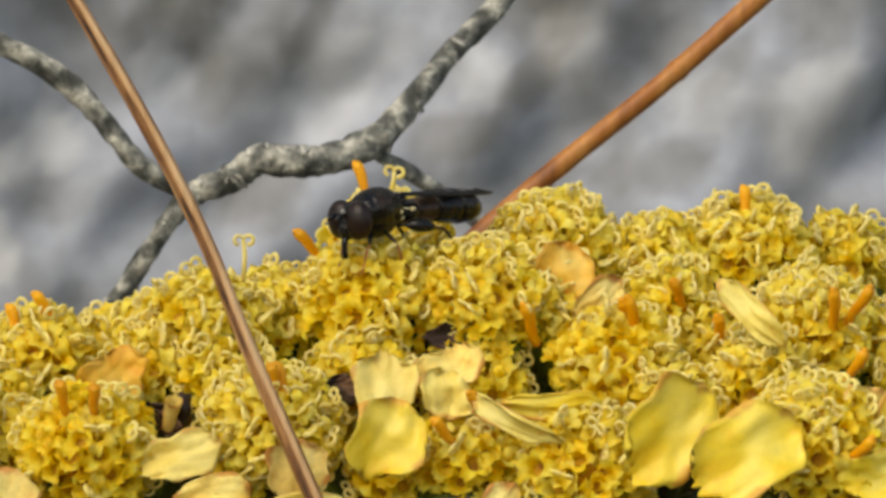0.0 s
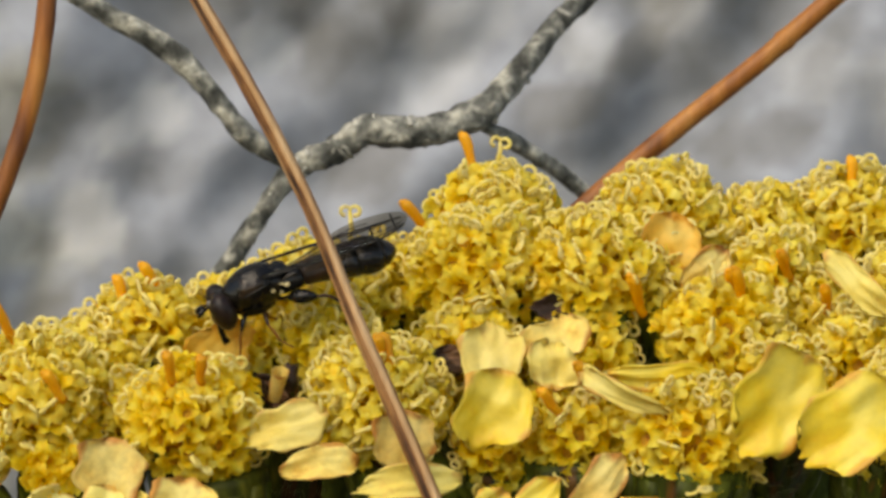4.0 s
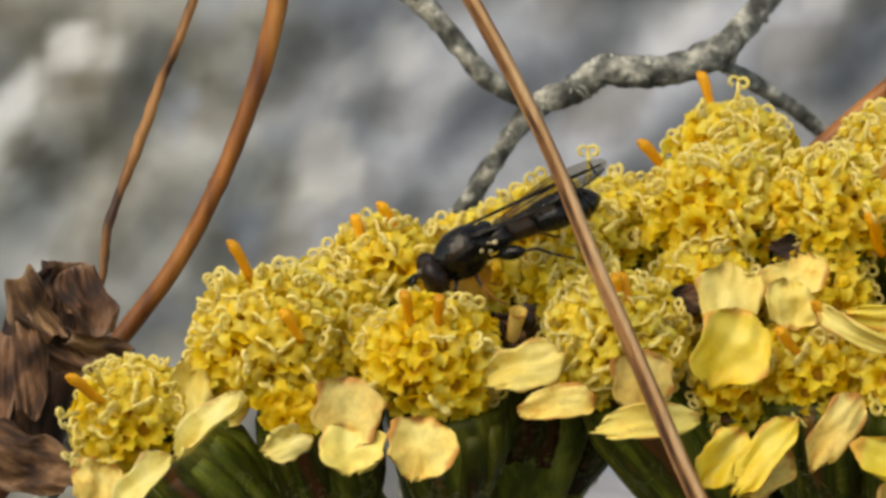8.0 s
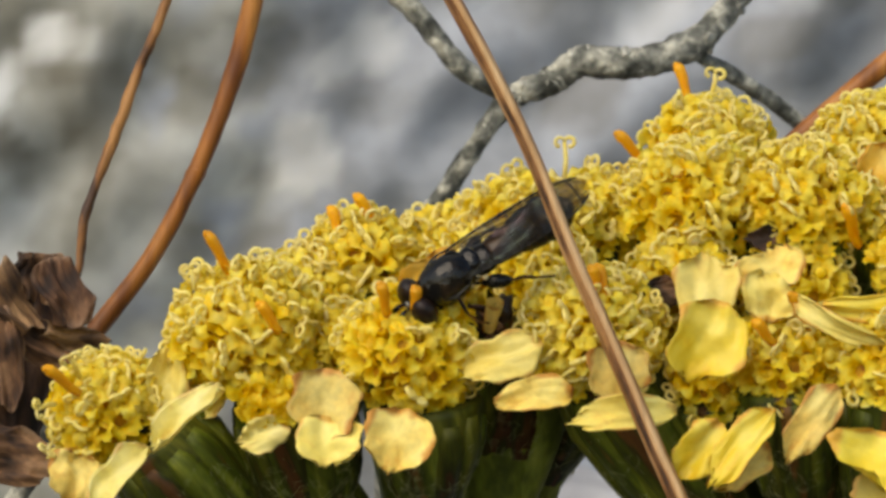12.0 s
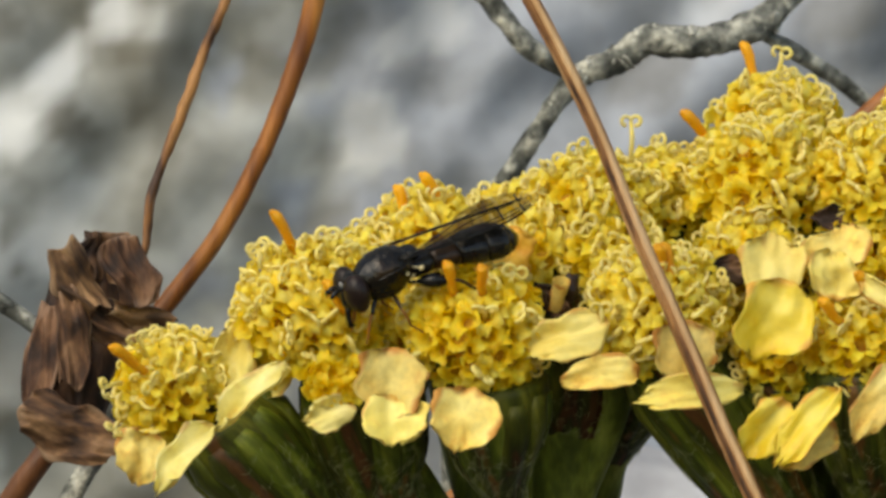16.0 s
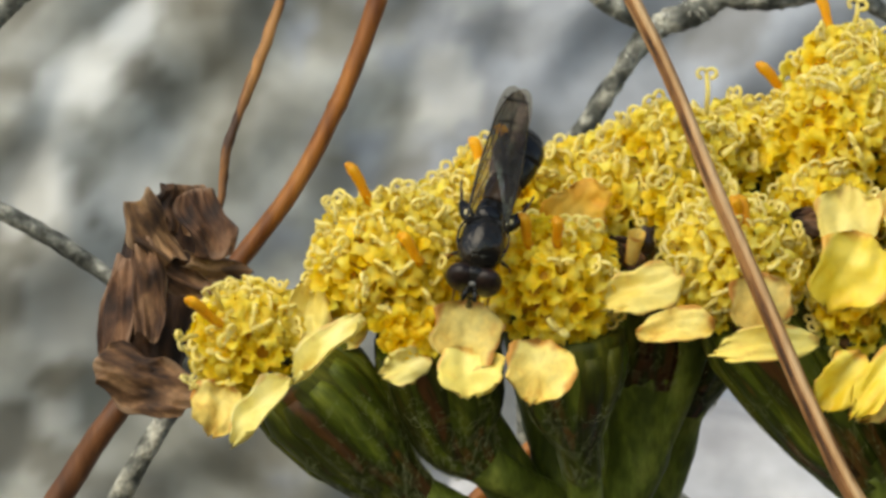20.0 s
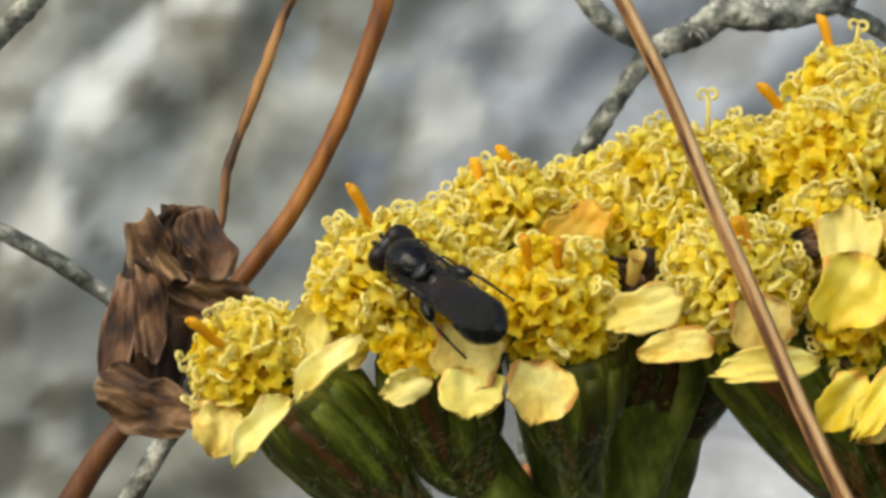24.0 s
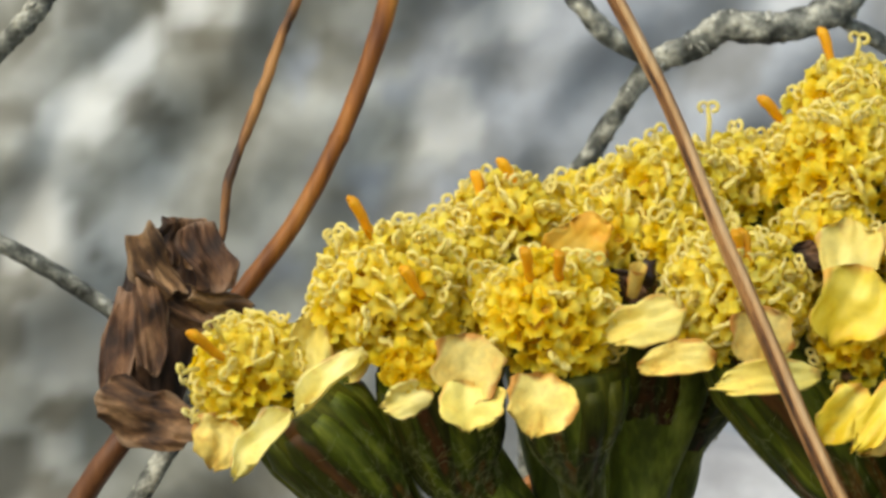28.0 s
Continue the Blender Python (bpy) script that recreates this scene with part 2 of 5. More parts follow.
def tube(b, pts, radii, sides=8, slot=0, caps=True, wobble=0.0, seed=0):
    pts = [Vector(p) for p in pts]
    if not hasattr(radii, "__len__"):
        radii = [radii] * len(pts)
    rng = random.Random(seed)
    verts, faces = [], []
    d = (pts[1] - pts[0]).normalized()
    side = d.orthogonal().normalized()
    for i, p in enumerate(pts):
        a, c = pts[max(i - 1, 0)], pts[min(i + 1, len(pts) - 1)]
        d = (c - a).normalized()
        side = (side - d * side.dot(d)).normalized()
        up = d.cross(side)
        for k in range(sides):
            t = 2 * math.pi * k / sides
            r = radii[i] * (1 + wobble * (rng.random() - 0.5) * 2)
            verts.append(p + side * (r * math.cos(t)) + up * (r * math.sin(t)))
    for i in range(len(pts) - 1):
        for k in range(sides):
            k2 = (k + 1) % sides
            faces.append((i * sides + k, i * sides + k2, (i + 1) * sides + k2, (i + 1) * sides + k))
    if caps:
        faces.append(tuple(range(sides - 1, -1, -1)))
        faces.append(tuple((len(pts) - 1) * sides + k for k in range(sides)))
    b.add(verts, faces, slot)


def ellipsoid(b, centre, radii, slot=0, rings=10, sides=14, turn=None, warp=None):
    c = Vector(centre)
    verts, faces = [], []
    for i in range(rings + 1):
        a = math.pi * i / rings
        for k in range(sides):
            t = 2 * math.pi * k / sides
            p = Vector((math.sin(a) * math.cos(t) * radii[0], math.sin(a) * math.sin(t) * radii[1], math.cos(a) * radii[2]))
            if warp:
                p = warp(p)
            if turn:
                p = turn @ p
            verts.append(c + p)
    for i in range(rings):
        for k in range(sides):
            k2 = (k + 1) % sides
            faces.append((i * sides + k, (i + 1) * sides + k, (i + 1) * sides + k2, i * sides + k2))
    b.add(verts, faces, slot)


def spline(pts, n=6):
    """Centripetal Catmull-Rom curve through the points."""
    p = [Vector(q) for q in pts]
    p = [p[0] * 2 - p[1]] + p + [p[-1] * 2 - p[-2]]
    out = []
    for i in range(1, len(p) - 2):
        a, b, c, d = p[i - 1:i + 3]
        t0 = 0.0
        t1 = t0 + max((b - a).length, 1e-6) ** 0.5
        t2 = t1 + max((c - b).length, 1e-6) ** 0.5
        t3 = t2 + max((d - c).length, 1e-6) ** 0.5
        for k in range(n):
            t = t1 + (t2 - t1) * k / n
            a1 = a * ((t1 - t) / (t1 - t0)) + b * ((t - t0) / (t1 - t0))
            a2 = b * ((t2 - t) / (t2 - t1)) + c * ((t - t1) / (t2 - t1))
            a3 = c * ((t3 - t) / (t3 - t2)) + d * ((t - t2) / (t3 - t2))
            b1 = a1 * ((t2 - t) / (t2 - t0)) + a2 * ((t - t0) / (t2 - t0))
            b2 = a2 * ((t3 - t) / (t3 - t1)) + a3 * ((t - t1) / (t3 - t1))
            out.append(b1 * ((t2 - t) / (t2 - t1)) + b2 * ((t - t1) / (t2 - t1)))
    return out + [p[-2]]


def spread(values, count):
    """Values eased over a number of steps."""
    xs = np.linspace(0, len(values) - 1, count)
    return [float(v) for v in np.interp(xs, range(len(values)), values)]


def part(name, mesh, parent, m=None, label=""):
    ob = new(name, mesh)
    ob.parent = parent
    if m is not None:
        ob.matrix_basis = m
    return tagged(ob, label)


def axes(z_axis, hint, at=(0, 0, 0)):
    """A pose in parent space (millimetres) with its z along z_axis and its y near hint."""
    z = Vector(z_axis).normalized()
    h = Vector(hint)
    x = h.cross(z)
    if x.length < 1e-6:
        x = z.orthogonal()
    x.normalize()
    y = z.cross(x)
    m = Matrix((x, y, z)).transposed().to_4x4()
    m.translation = Vector(at) * MM
    return m


def thing(name, label, category, group="", place=(0, 0, 0), kind=""):
    ob = new(name)
    ob.empty_display_size = 0.002
    ob.matrix_basis = Matrix.Translation(V(*place))
    return tagged(ob, label, category, group, kind)


# ---------------------------------------------------------------- setting
def rock_face():
    b = Build()
    nx, nz = 250, 165
    x0, x1, z0, z1 = -75, 135, -70, 65
    verts, faces = [], []
    for j in range(nz + 1):
        z = z0 + (z1 - z0) * j / nz
        for i in range(nx + 1):
            x = x0 + (x1 - x0) * i / nx
            across, along = x * 0.87 - z * 0.49, x * 0.49 + z * 0.87
            bump = 5.5 * abs(noise.noise(Vector((across / 17 + 3.3, 3.1, along / 34))))
            bump += 4.5 * abs(noise.noise(Vector((across / 9, 7.7, along / 15 + 5))))
            bump += 2.4 * noise.noise(Vector((x / 5, 1.7, z / 6)))
            pit = noise.noise(Vector((x / 11 + 9, 5.5, z / 9)))
            bump -= 5.0 * max(0.0, pit - 0.25)
            # two swellings of the face
            for hx, hz, wide, deep in ((-26, 4, 12, 6), (52, 18, 12, 6)):
                bump += deep * math.exp(-((x - hx) ** 2 + (z - hz) ** 2) / (2 * wide * wide))
            rim = min(i, nx - i, j, nz - j) / 12
            verts.append((x, 146 - bump * min(1, rim) + 14 * (1 - min(1, rim)), z))
    for j in range(nz):
        for i in range(nx):
            a = j * (nx + 1) + i
            faces.append((a, a + 1, a + nx + 2, a + nx + 1))
    b.add(verts, faces)
    # pale (0) and dark (1) patches, rock blotches with lit ridges and shaded pits painted in: place, half length, half
    # width, slope, strength
    vx, vz = np.array([v[0] for v in verts]), np.array([v[2] for v in verts])
    ragged = np.array([0.8 * noise.noise(Vector((x / 3.4, 2.5, z / 3.4))) + 0.45 * noise.noise(Vector((x / 1.4, 6.5, z / 1.4))) for x, _, z in verts])
    tone = np.zeros((len(verts), 4))
    tone[:, 3] = 1.0

    def patch(kind, x, z, long_, wide_, slope, strength):
        c, w = math.cos(radians(slope)), math.sin(radians(slope))
        u, v = ((vx - x) * c + (vz - z) * w) / long_, ((vz - z) * c - (vx - x) * w) / wide_
        tone[:, kind] = np.maximum(tone[:, kind], strength * np.clip(1.8 * (1.12 - (u * u + v * v) - ragged), 0.0, 1.0))
    patch(0, -23.64, 9.36, 4.1, 2.4, 35, 0.6)
    patch(0, -20.66, 12.53, 3.7, 1.5, 50, 0.7)
    patch(0, -16.74, 15.88, 2.2, 1.7, 60, 0.6)
    patch(0, -26.62, 12.34, 1.9, 2.2, 80, 0.15)
    patch(0, -25.50, 5.26, 1.5, 3.0, 75, 0.4)
    patch(0, -19.16, 4.14, 3.4, 1.7, 55, 0.35)
    patch(0, -0.15, 8.05, 1.9, 2.2, 80, 0.45)
    patch(0, -8.35, 9.36, 1.7, 3.4, 80, 0.1)
    patch(0, -5.37, 15.14, 1.9, 1.5, 20, 0.3)
    patch(0, -27.74, -4.44, 1.9, 1.5, 30, 0.35)
    patch(0, -24.94, -0.89, 2.2, 1.5, 40, 0.4)
    patch(1, -19.46, 8.80, 1.4, 2.8, 60, 0.75)
    patch(1, -15.36, 10.03, 0.9, 0.9, 0, 0.6)
    patch(1, -16.11, 14.13, 1.0, 2.1, 70, 0.6)
    patch(1, -17.86, 7.31, 2.2, 1.5, 50, 0.5)
    patch(1, -28.30, 8.80, 1.2, 1.9, 80, 0.6)
    patch(1, -27.74, 5.44, 1.8, 1.9, 70, 0.3)
    patch(1, -24.09, 15.40, 1.6, 1.3, 30, 0.55)
    patch(1, -12.90, 12.34, 6.0, 1.0, 88, 0.45)
    patch(1, -14.50, 3.95, 3.0, 1.2, 75, 0.3)
    patch(1, -3.13, 13.09, 3.7, 1.0, 25, 0.45)
    patch(1, -2.68, 7.12, 1.0, 0.9, 0, 0.4)
    patch(1, -7.23, 2.65, 2.6, 1.5, 15, 0.5)
    patch(0, 12.27, 20.60, 1.8, 2.2, 60, 0.30)
    patch(0, 24.58, 20.42, 4.8, 3.0, 45, 0.24)
    patch(0, 33.53, 20.42, 2.2, 2.8, 60, 0.24)
    patch(0, 39.12, 23.03, 3.4, 2.2, 40, 0.21)
    patch(0, 55.52, 17.81, 4.8, 3.4, 30, 0.24)
    patch(0, 4.45, 15.94, 2.2, 2.2, 30, 0.4)
    patch(0, 48.07, 18.55, 2.2, 2.2, 40, 0.18)
    patch(1, 16.00, 19.67, 3.0, 1.7, 70, 0.3)
    patch(1, 22.34, 23.77, 2.2, 1.0, 65, 0.4)
    patch(1, 36.88, 20.42, 3.4, 1.8, 60, 0.5)
    patch(1, 31.29, 16.13, 3.4, 2.1, 20, 0.5)
    patch(1, 13.77, 17.62, 2.2, 1.4, 10, 0.2)
    patch(1, 44.71, 14.08, 3.7, 2.1, 15, 0.45)
    patch(1, 3.70, 12.40, 2.6, 2.1, 30, 0.25)
    patch(1, 19.36, 11.10, 2.2, 1.5, 20, 0.4)
    patch(1, 49.93, 21.16, 2.6, 0.9, 55, 0.3)
    patch(1, 43.59, 23.77, 2.6, 0.9, 55, 0.3)
    patch(0, -11.08, 7.12, 1.9, 3.0, 75, 0.1)
    patch(0, 0.48, 8.99, 2.6, 3.0, 40, 0.45)
    patch(0, 2.35, 14.95, 2.2, 1.9, 30, 0.35)
    patch(0, -14.80, 16.07, 1.5, 2.6, 80, 0.2)
    patch(1, -6.97, 12.71, 2.6, 2.2, 40, 0.45)
    patch(1, -12.94, 13.83, 1.1, 4.1, 85, 0.6)
    patch(1, -2.50, 2.65, 3.4, 1.5, 20, 0.5)
    patch(1, -1.38, 16.07, 2.2, 1.5, 40, 0.35)
    patch(1, 5.33, 11.60, 2.2, 1.5, 30, 0.2)
    patch(0, -26.99, 1.90, 3.8, 2.4, 60, 0.6)
    patch(0, -22.89, -2.95, 2.6, 1.9, 40, 0.4)
    patch(0, -13.57, -1.08, 2.2, 1.9, 60, 0.3)
    patch(1, -28.97, -5.30, 2.6, 1.4, 70, 0.6)
    patch(1, -27.70, -2.90, 1.2, 1.0, 60, 0.5)
    patch(1, -25.00, -10.70, 2.2, 1.1, 15, 0.75)
    patch(1, -29.50, -14.60, 3.0, 2.2, 30, 0.75)
    patch(1, -25.80, -16.50, 3.0, 1.4, -20, 0.7)
    patch(1, -21.00, -18.50, 4.0, 1.6, 0, 0.5)
    patch(0, -25.60, -13.30, 2.0, 1.2, 10, 0.3)
    patch(0, -24.00, -5.00, 5.0, 4.5, 0, 0.32)
    # warmer tone that covers one side of the face
    patch(2, -24.00, -2.00, 24.0, 46.0, 0, 1.0)
    patch(1, -11.71, -15.25, 4.5, 2.2, 20, 0.45)
    patch(0, -20.5, 1.6, 4.2, 2.2, 75, 0.5)
    patch(1, -27.0, 15.2, 3.2, 1.2, 65, 0.55)
    patch(1, 19.0, 12.7, 3.2, 2.2, 40, 0.5)
    col = [float(v) for v in tone.ravel()]
    me = b.mesh("rock_face", ROCK)
    me.attributes.new("tone_and_shade", "FLOAT_COLOR", "POINT").data.foreach_set("color", col)
    ob = new("rock_face", me)
    ob.location = (0, 0, BASE_Z)
    tagged(ob, "pale grey weathered rock face with dark pits and furrows", "rock", kind="structure")
    # the boulder of which it is the front, rough and rounded, flat where the detailed stretch stands
    g = Build()

    def rough(p):
        q = p / 300
        p = p * (1 + 0.16 * noise.noise(q * 0.5 + Vector((3, 1, 7))) + 0.07 * noise.noise(q * 1.4) + 0.03 * noise.noise(q * 4))
        front = 157 - 560 + 0.02 * max(0.0, abs(p.x) - 150) + 0.03 * max(0.0, p.z - 150)
        return Vector((p.x, max(p.y, front), p.z))
    ellipsoid(g, (0, 560, -60), (1500, 700, 760), 0, 70, 110, warp=rough)
    far = new("wall_back", g.mesh("wall_back", ROCK))
    far.location = (0, 0, BASE_Z)
    tagged(far, "pale grey rounded boulder behind the weathered face", "rock", kind="structure")


def white_stone():
    """A smooth whitish stone that lies before the rock face, below the flowers."""
    b = Build()
    ellipsoid(b, (0, 0, 0), (20, 14, 10.5), 0, 30, 60, warp=lambda p: p * (1 + 0.22 * noise.noise(p * 0.11) + 0.08 * noise.noise(p * 0.3)))
    ob = new("white_stone", b.mesh("white_stone", WHITE_STONE))
    ob.location = V(18.6, 95.00, -21.9)
    tagged(ob, "smooth whitish stone against the grey rock face", "stone")
    # the heap on which it lies
    g = Build()
    ellipsoid(g, (0, 0, 0), (48, 60, 470), 0, 20, 30, warp=lambda p: p * (1 + 0.06 * noise.noise(p * 0.02)))
    heap = new("rock_ledge", g.mesh("rock_ledge", ROCK))
    heap.location = V(14, 150, -496)
    tagged(heap, "grey rock ledge at the foot of the face", "rock", kind="structure")


def ground():
    b = Build()
    b.add([(-60000, -60000, 0), (60000, -60000, 0), (60000, 60000, 0), (-60000, 60000, 0)], [(0, 1, 2, 3)])
    tagged(new("ground", b.mesh("ground", SOIL)), "dry dark brown soil below the plant", "ground", kind="structure")


rock_face()
white_stone()
ground()


# ---------------------------------------------------------------- stems and twigs behind and before the flowers
def stem(name, label, category, pts, radii, mat, sides=8, wobble=0.04, branches=(), group="", seed=1, n=6, rib=(), nodes=(), flakes=0, foot=0):
    curve = spline(pts, n)
    base = curve[0]
    ob = thing(name, label, category, group, base)
    b = Build()
    k = foot * n
    tube(b, [p - base for p in curve[k:]], spread(radii, len(curve))[k:], sides, wobble=wobble, seed=seed)
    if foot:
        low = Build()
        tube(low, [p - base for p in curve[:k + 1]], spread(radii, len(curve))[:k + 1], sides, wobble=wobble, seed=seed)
        part("lower_shaft", low.mesh(name + "_foot", RUSSET_DARK), ob, label="darker brown lower stem")
    part("main_stem" if branches else "shaft", b.mesh(name, mat), ob)
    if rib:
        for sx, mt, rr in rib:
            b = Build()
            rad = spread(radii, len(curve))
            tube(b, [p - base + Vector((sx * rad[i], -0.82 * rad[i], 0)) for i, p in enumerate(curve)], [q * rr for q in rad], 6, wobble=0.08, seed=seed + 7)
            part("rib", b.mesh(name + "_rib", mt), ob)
    for k in nodes:
        b = Build()
        rad = spread(radii, len(curve))
        i = min(len(curve) - 2, int(k * n))
        d = (curve[i + 1] - curve[i - 1]).normalized()
        tube(b, [curve[i] - base + d * q for q in (-0.35, -0.12, 0.12, 0.35)], [rad[i] * q for q in (0.95, 1.04, 1.05, 0.95)], 10, wobble=0.1, seed=i)
        part("node", b.mesh(name + "_node", mat), ob, label="slightly swollen node")
    for k, (bp, br) in enumerate(branches):
        b = Build()
        c = spline(bp, n)
        tube(b, [p - base for p in c], spread(br, len(c)), sides, wobble=wobble, seed=seed + k + 1)
        part("side_branch", b.mesh(name + "_branch", mat), ob)
    rng = random.Random(seed + len(pts) * 7)
    for k in range(flakes):
        i = rng.randrange(int(len(curve) * 0.25), len(curve) - 1)
        rad = spread(radii, len(curve))[i]
        a = 6.28 * rng.random()
        out = Vector((math.cos(a), -0.6, math.sin(a))).normalized()
        b = Build()
        size = rad * (0.35 + 0.35 * rng.random())
        ellipsoid(b, (0, 0, 0), (size * 1.3, size * 0.8, rad * 0.14), 0, 6, 10, warp=lambda p: p * (1 + 0.7 * noise.noise(p * 4 + Vector((k, 0, 0)))))
        part("lichen_flake", b.mesh("lichen_flake", LICHEN), ob, axes(out, curve[i + 1] - curve[i], curve[i] - base + out * rad * 0.9), "pale grey lichen flake")
    return ob


def stems():
    # straw-coloured stem that crosses before the flowers
    # its rib colours also paint a highlight on the right and a darker left side
    stem("grass_stem", "thin dry straw-brown stem crossing before the flowers", "dry stem",
         [(60, -14, -449), (38, -13, -200), (19.50, -12.00, -16.47), (16.71, -12.00, -10.54), (15.20, -12.00, -7.27), (13.41, -12.00, -3.08),
          (11.43, -12.00, 1.46), (9.59, -12.00, 6.00), (7.31, -12.00, 10.54), (5.40, -12.00, 13.89), (2.77, -12.00, 18.43), (-0.10, -12.00, 23.93)],
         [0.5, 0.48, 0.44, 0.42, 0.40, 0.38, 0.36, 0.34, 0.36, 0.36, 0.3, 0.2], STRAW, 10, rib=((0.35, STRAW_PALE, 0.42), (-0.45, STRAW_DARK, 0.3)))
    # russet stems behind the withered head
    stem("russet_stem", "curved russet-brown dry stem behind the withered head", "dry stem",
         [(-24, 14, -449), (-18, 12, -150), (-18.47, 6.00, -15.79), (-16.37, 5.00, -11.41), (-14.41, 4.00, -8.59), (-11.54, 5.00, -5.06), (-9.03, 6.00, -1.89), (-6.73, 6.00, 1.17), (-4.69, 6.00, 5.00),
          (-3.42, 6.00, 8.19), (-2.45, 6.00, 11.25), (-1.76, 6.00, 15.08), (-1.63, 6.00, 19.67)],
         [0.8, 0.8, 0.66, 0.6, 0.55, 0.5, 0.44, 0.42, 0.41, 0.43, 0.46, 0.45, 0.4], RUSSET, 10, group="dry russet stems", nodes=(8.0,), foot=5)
    stem("thin_stalk", "thin dark russet stalk rising from the withered head", "dry stem",
         [(-11.46, 3.00, -3.00), (-9.89, 3.00, 0.53), (-9.64, 3.00, 2.80), (-8.99, 3.00, 4.69), (-7.98, 3.00, 7.35), (-7.17, 3.00, 9.62), (-6.41, 3.00, 11.38), (-5.15, 3.00, 14.92)],
         [0.2, 0.17, 0.24, 0.22, 0.27, 0.22, 0.24, 0.2], STRAW_DARK, 8, 0.16)
    stem("russet_stem", "straight russet-brown dry stem behind the flower cluster", "dry stem",
         [(-30, 40, -449), (-16, 30, -80), (-4.11, 20.00, -19.23), (1.51, 20.00, -13.61), (4.72, 20.00, -10.61), (24.49, 24.00, 7.48), (28.04, 24.00, 10.48), (32.96, 24.00, 14.45), (37.49, 24.00, 18.42), (44.51, 24.00, 24.47), (52.79, 24.00, 31.37)],
         [0.8, 0.7, 0.5, 0.45, 0.42, 0.50, 0.52, 0.50, 0.52, 0.46, 0.4], RUSSET, 10, group="dry russet stems", nodes=(7.3,))
    # grey twig with its fork
    stem("grey_twig", "rough grey lichened twig forking behind the flowers", "twig",
         [(-10, 70, -449), (6, 50, -80), (5.01, 30.00, 0.96), (7.33, 29.00, 4.82), (8.82, 28.00, 7.14), (10.33, 28.00, 9.06), (12.11, 28.00, 9.81), (13.62, 28.00, 10.77), (16.24, 28.00, 10.75),
          (18.77, 29.00, 11.51), (20.77, 30.00, 13.21), (23.12, 32.00, 16.04), (25.65, 34.00, 18.62), (29.07, 36.00, 23.05), (35.18, 40.00, 29.11)],
         [0.9, 0.8, 0.5, 0.5, 0.48, 0.58, 0.68, 0.78, 0.78, 0.8, 0.66, 0.55, 0.57, 0.5, 0.3], TWIG, 12, 0.13,
         [([(10.33, 28.00, 9.06), (7.84, 27.00, 10.54), (5.92, 27.00, 12.86), (4.14, 27.00, 14.63), (0.87, 27.00, 16.54), (-3.50, 27.00, 19.26), (-10.57, 27.00, 23.32)],
           [0.4, 0.52, 0.55, 0.58, 0.5, 0.45, 0.3]),
          ([(18.77, 29.00, 11.51), (21.24, 31.00, 10.28), (24.87, 33.00, 7.83), (27.76, 34.00, 4.34)], [0.3, 0.4, 0.4, 0.3])], group="grey twigs", flakes=26)
    stem("grey_twig", "grey twig passing behind the withered head", "twig",
         [(-30, 24, -449), (-24, 20, -100), (-15.21, 12.00, -14.04), (-13.52, 12.00, -10.65), (-11.86, 13.00, -7.29), (-13.48, 14.00, -4.43), (-15.44, 14.00, -2.86), (-17.94, 14.00, -1.15), (-20.56, 14.00, 0.29), (-25.28, 14.00, 2.91), (-31.57, 14.00, 5.53)],
         [0.7, 0.65, 0.55, 0.5, 0.45, 0.42, 0.4, 0.42, 0.4, 0.35, 0.2], TWIG, 10, 0.1, group="grey twigs", flakes=10)
    stem("grey_twig", "rough grey twig end with lichen flakes", "twig",
         [(-39.44, 18.00, 0.56), (-26.15, 18.00, 4.54), (-20.84, 18.00, 9.46), (-19.64, 18.00, 10.66), (-18.45, 18.00, 12.12), (-15.52, 18.00, 15.97)], [0.5, 0.5, 0.5, 0.55, 0.5, 0.3], TWIG, 10, 0.16, group="grey twigs", flakes=9)
    stem("grey_twig", "dark thin twig below the flower stalks", "twig",
         [(60, 50, -449), (30, 34, -80), (13.11, 22.00, -15.85), (10.48, 20.00, -12.67), (8.68, 18.00, -10.06), (7.61, 18.00, -7.40)],
         [0.6, 0.5, 0.42, 0.42, 0.38, 0.3], TWIG, 8, 0.08, group="grey twigs", flakes=4)


stems()


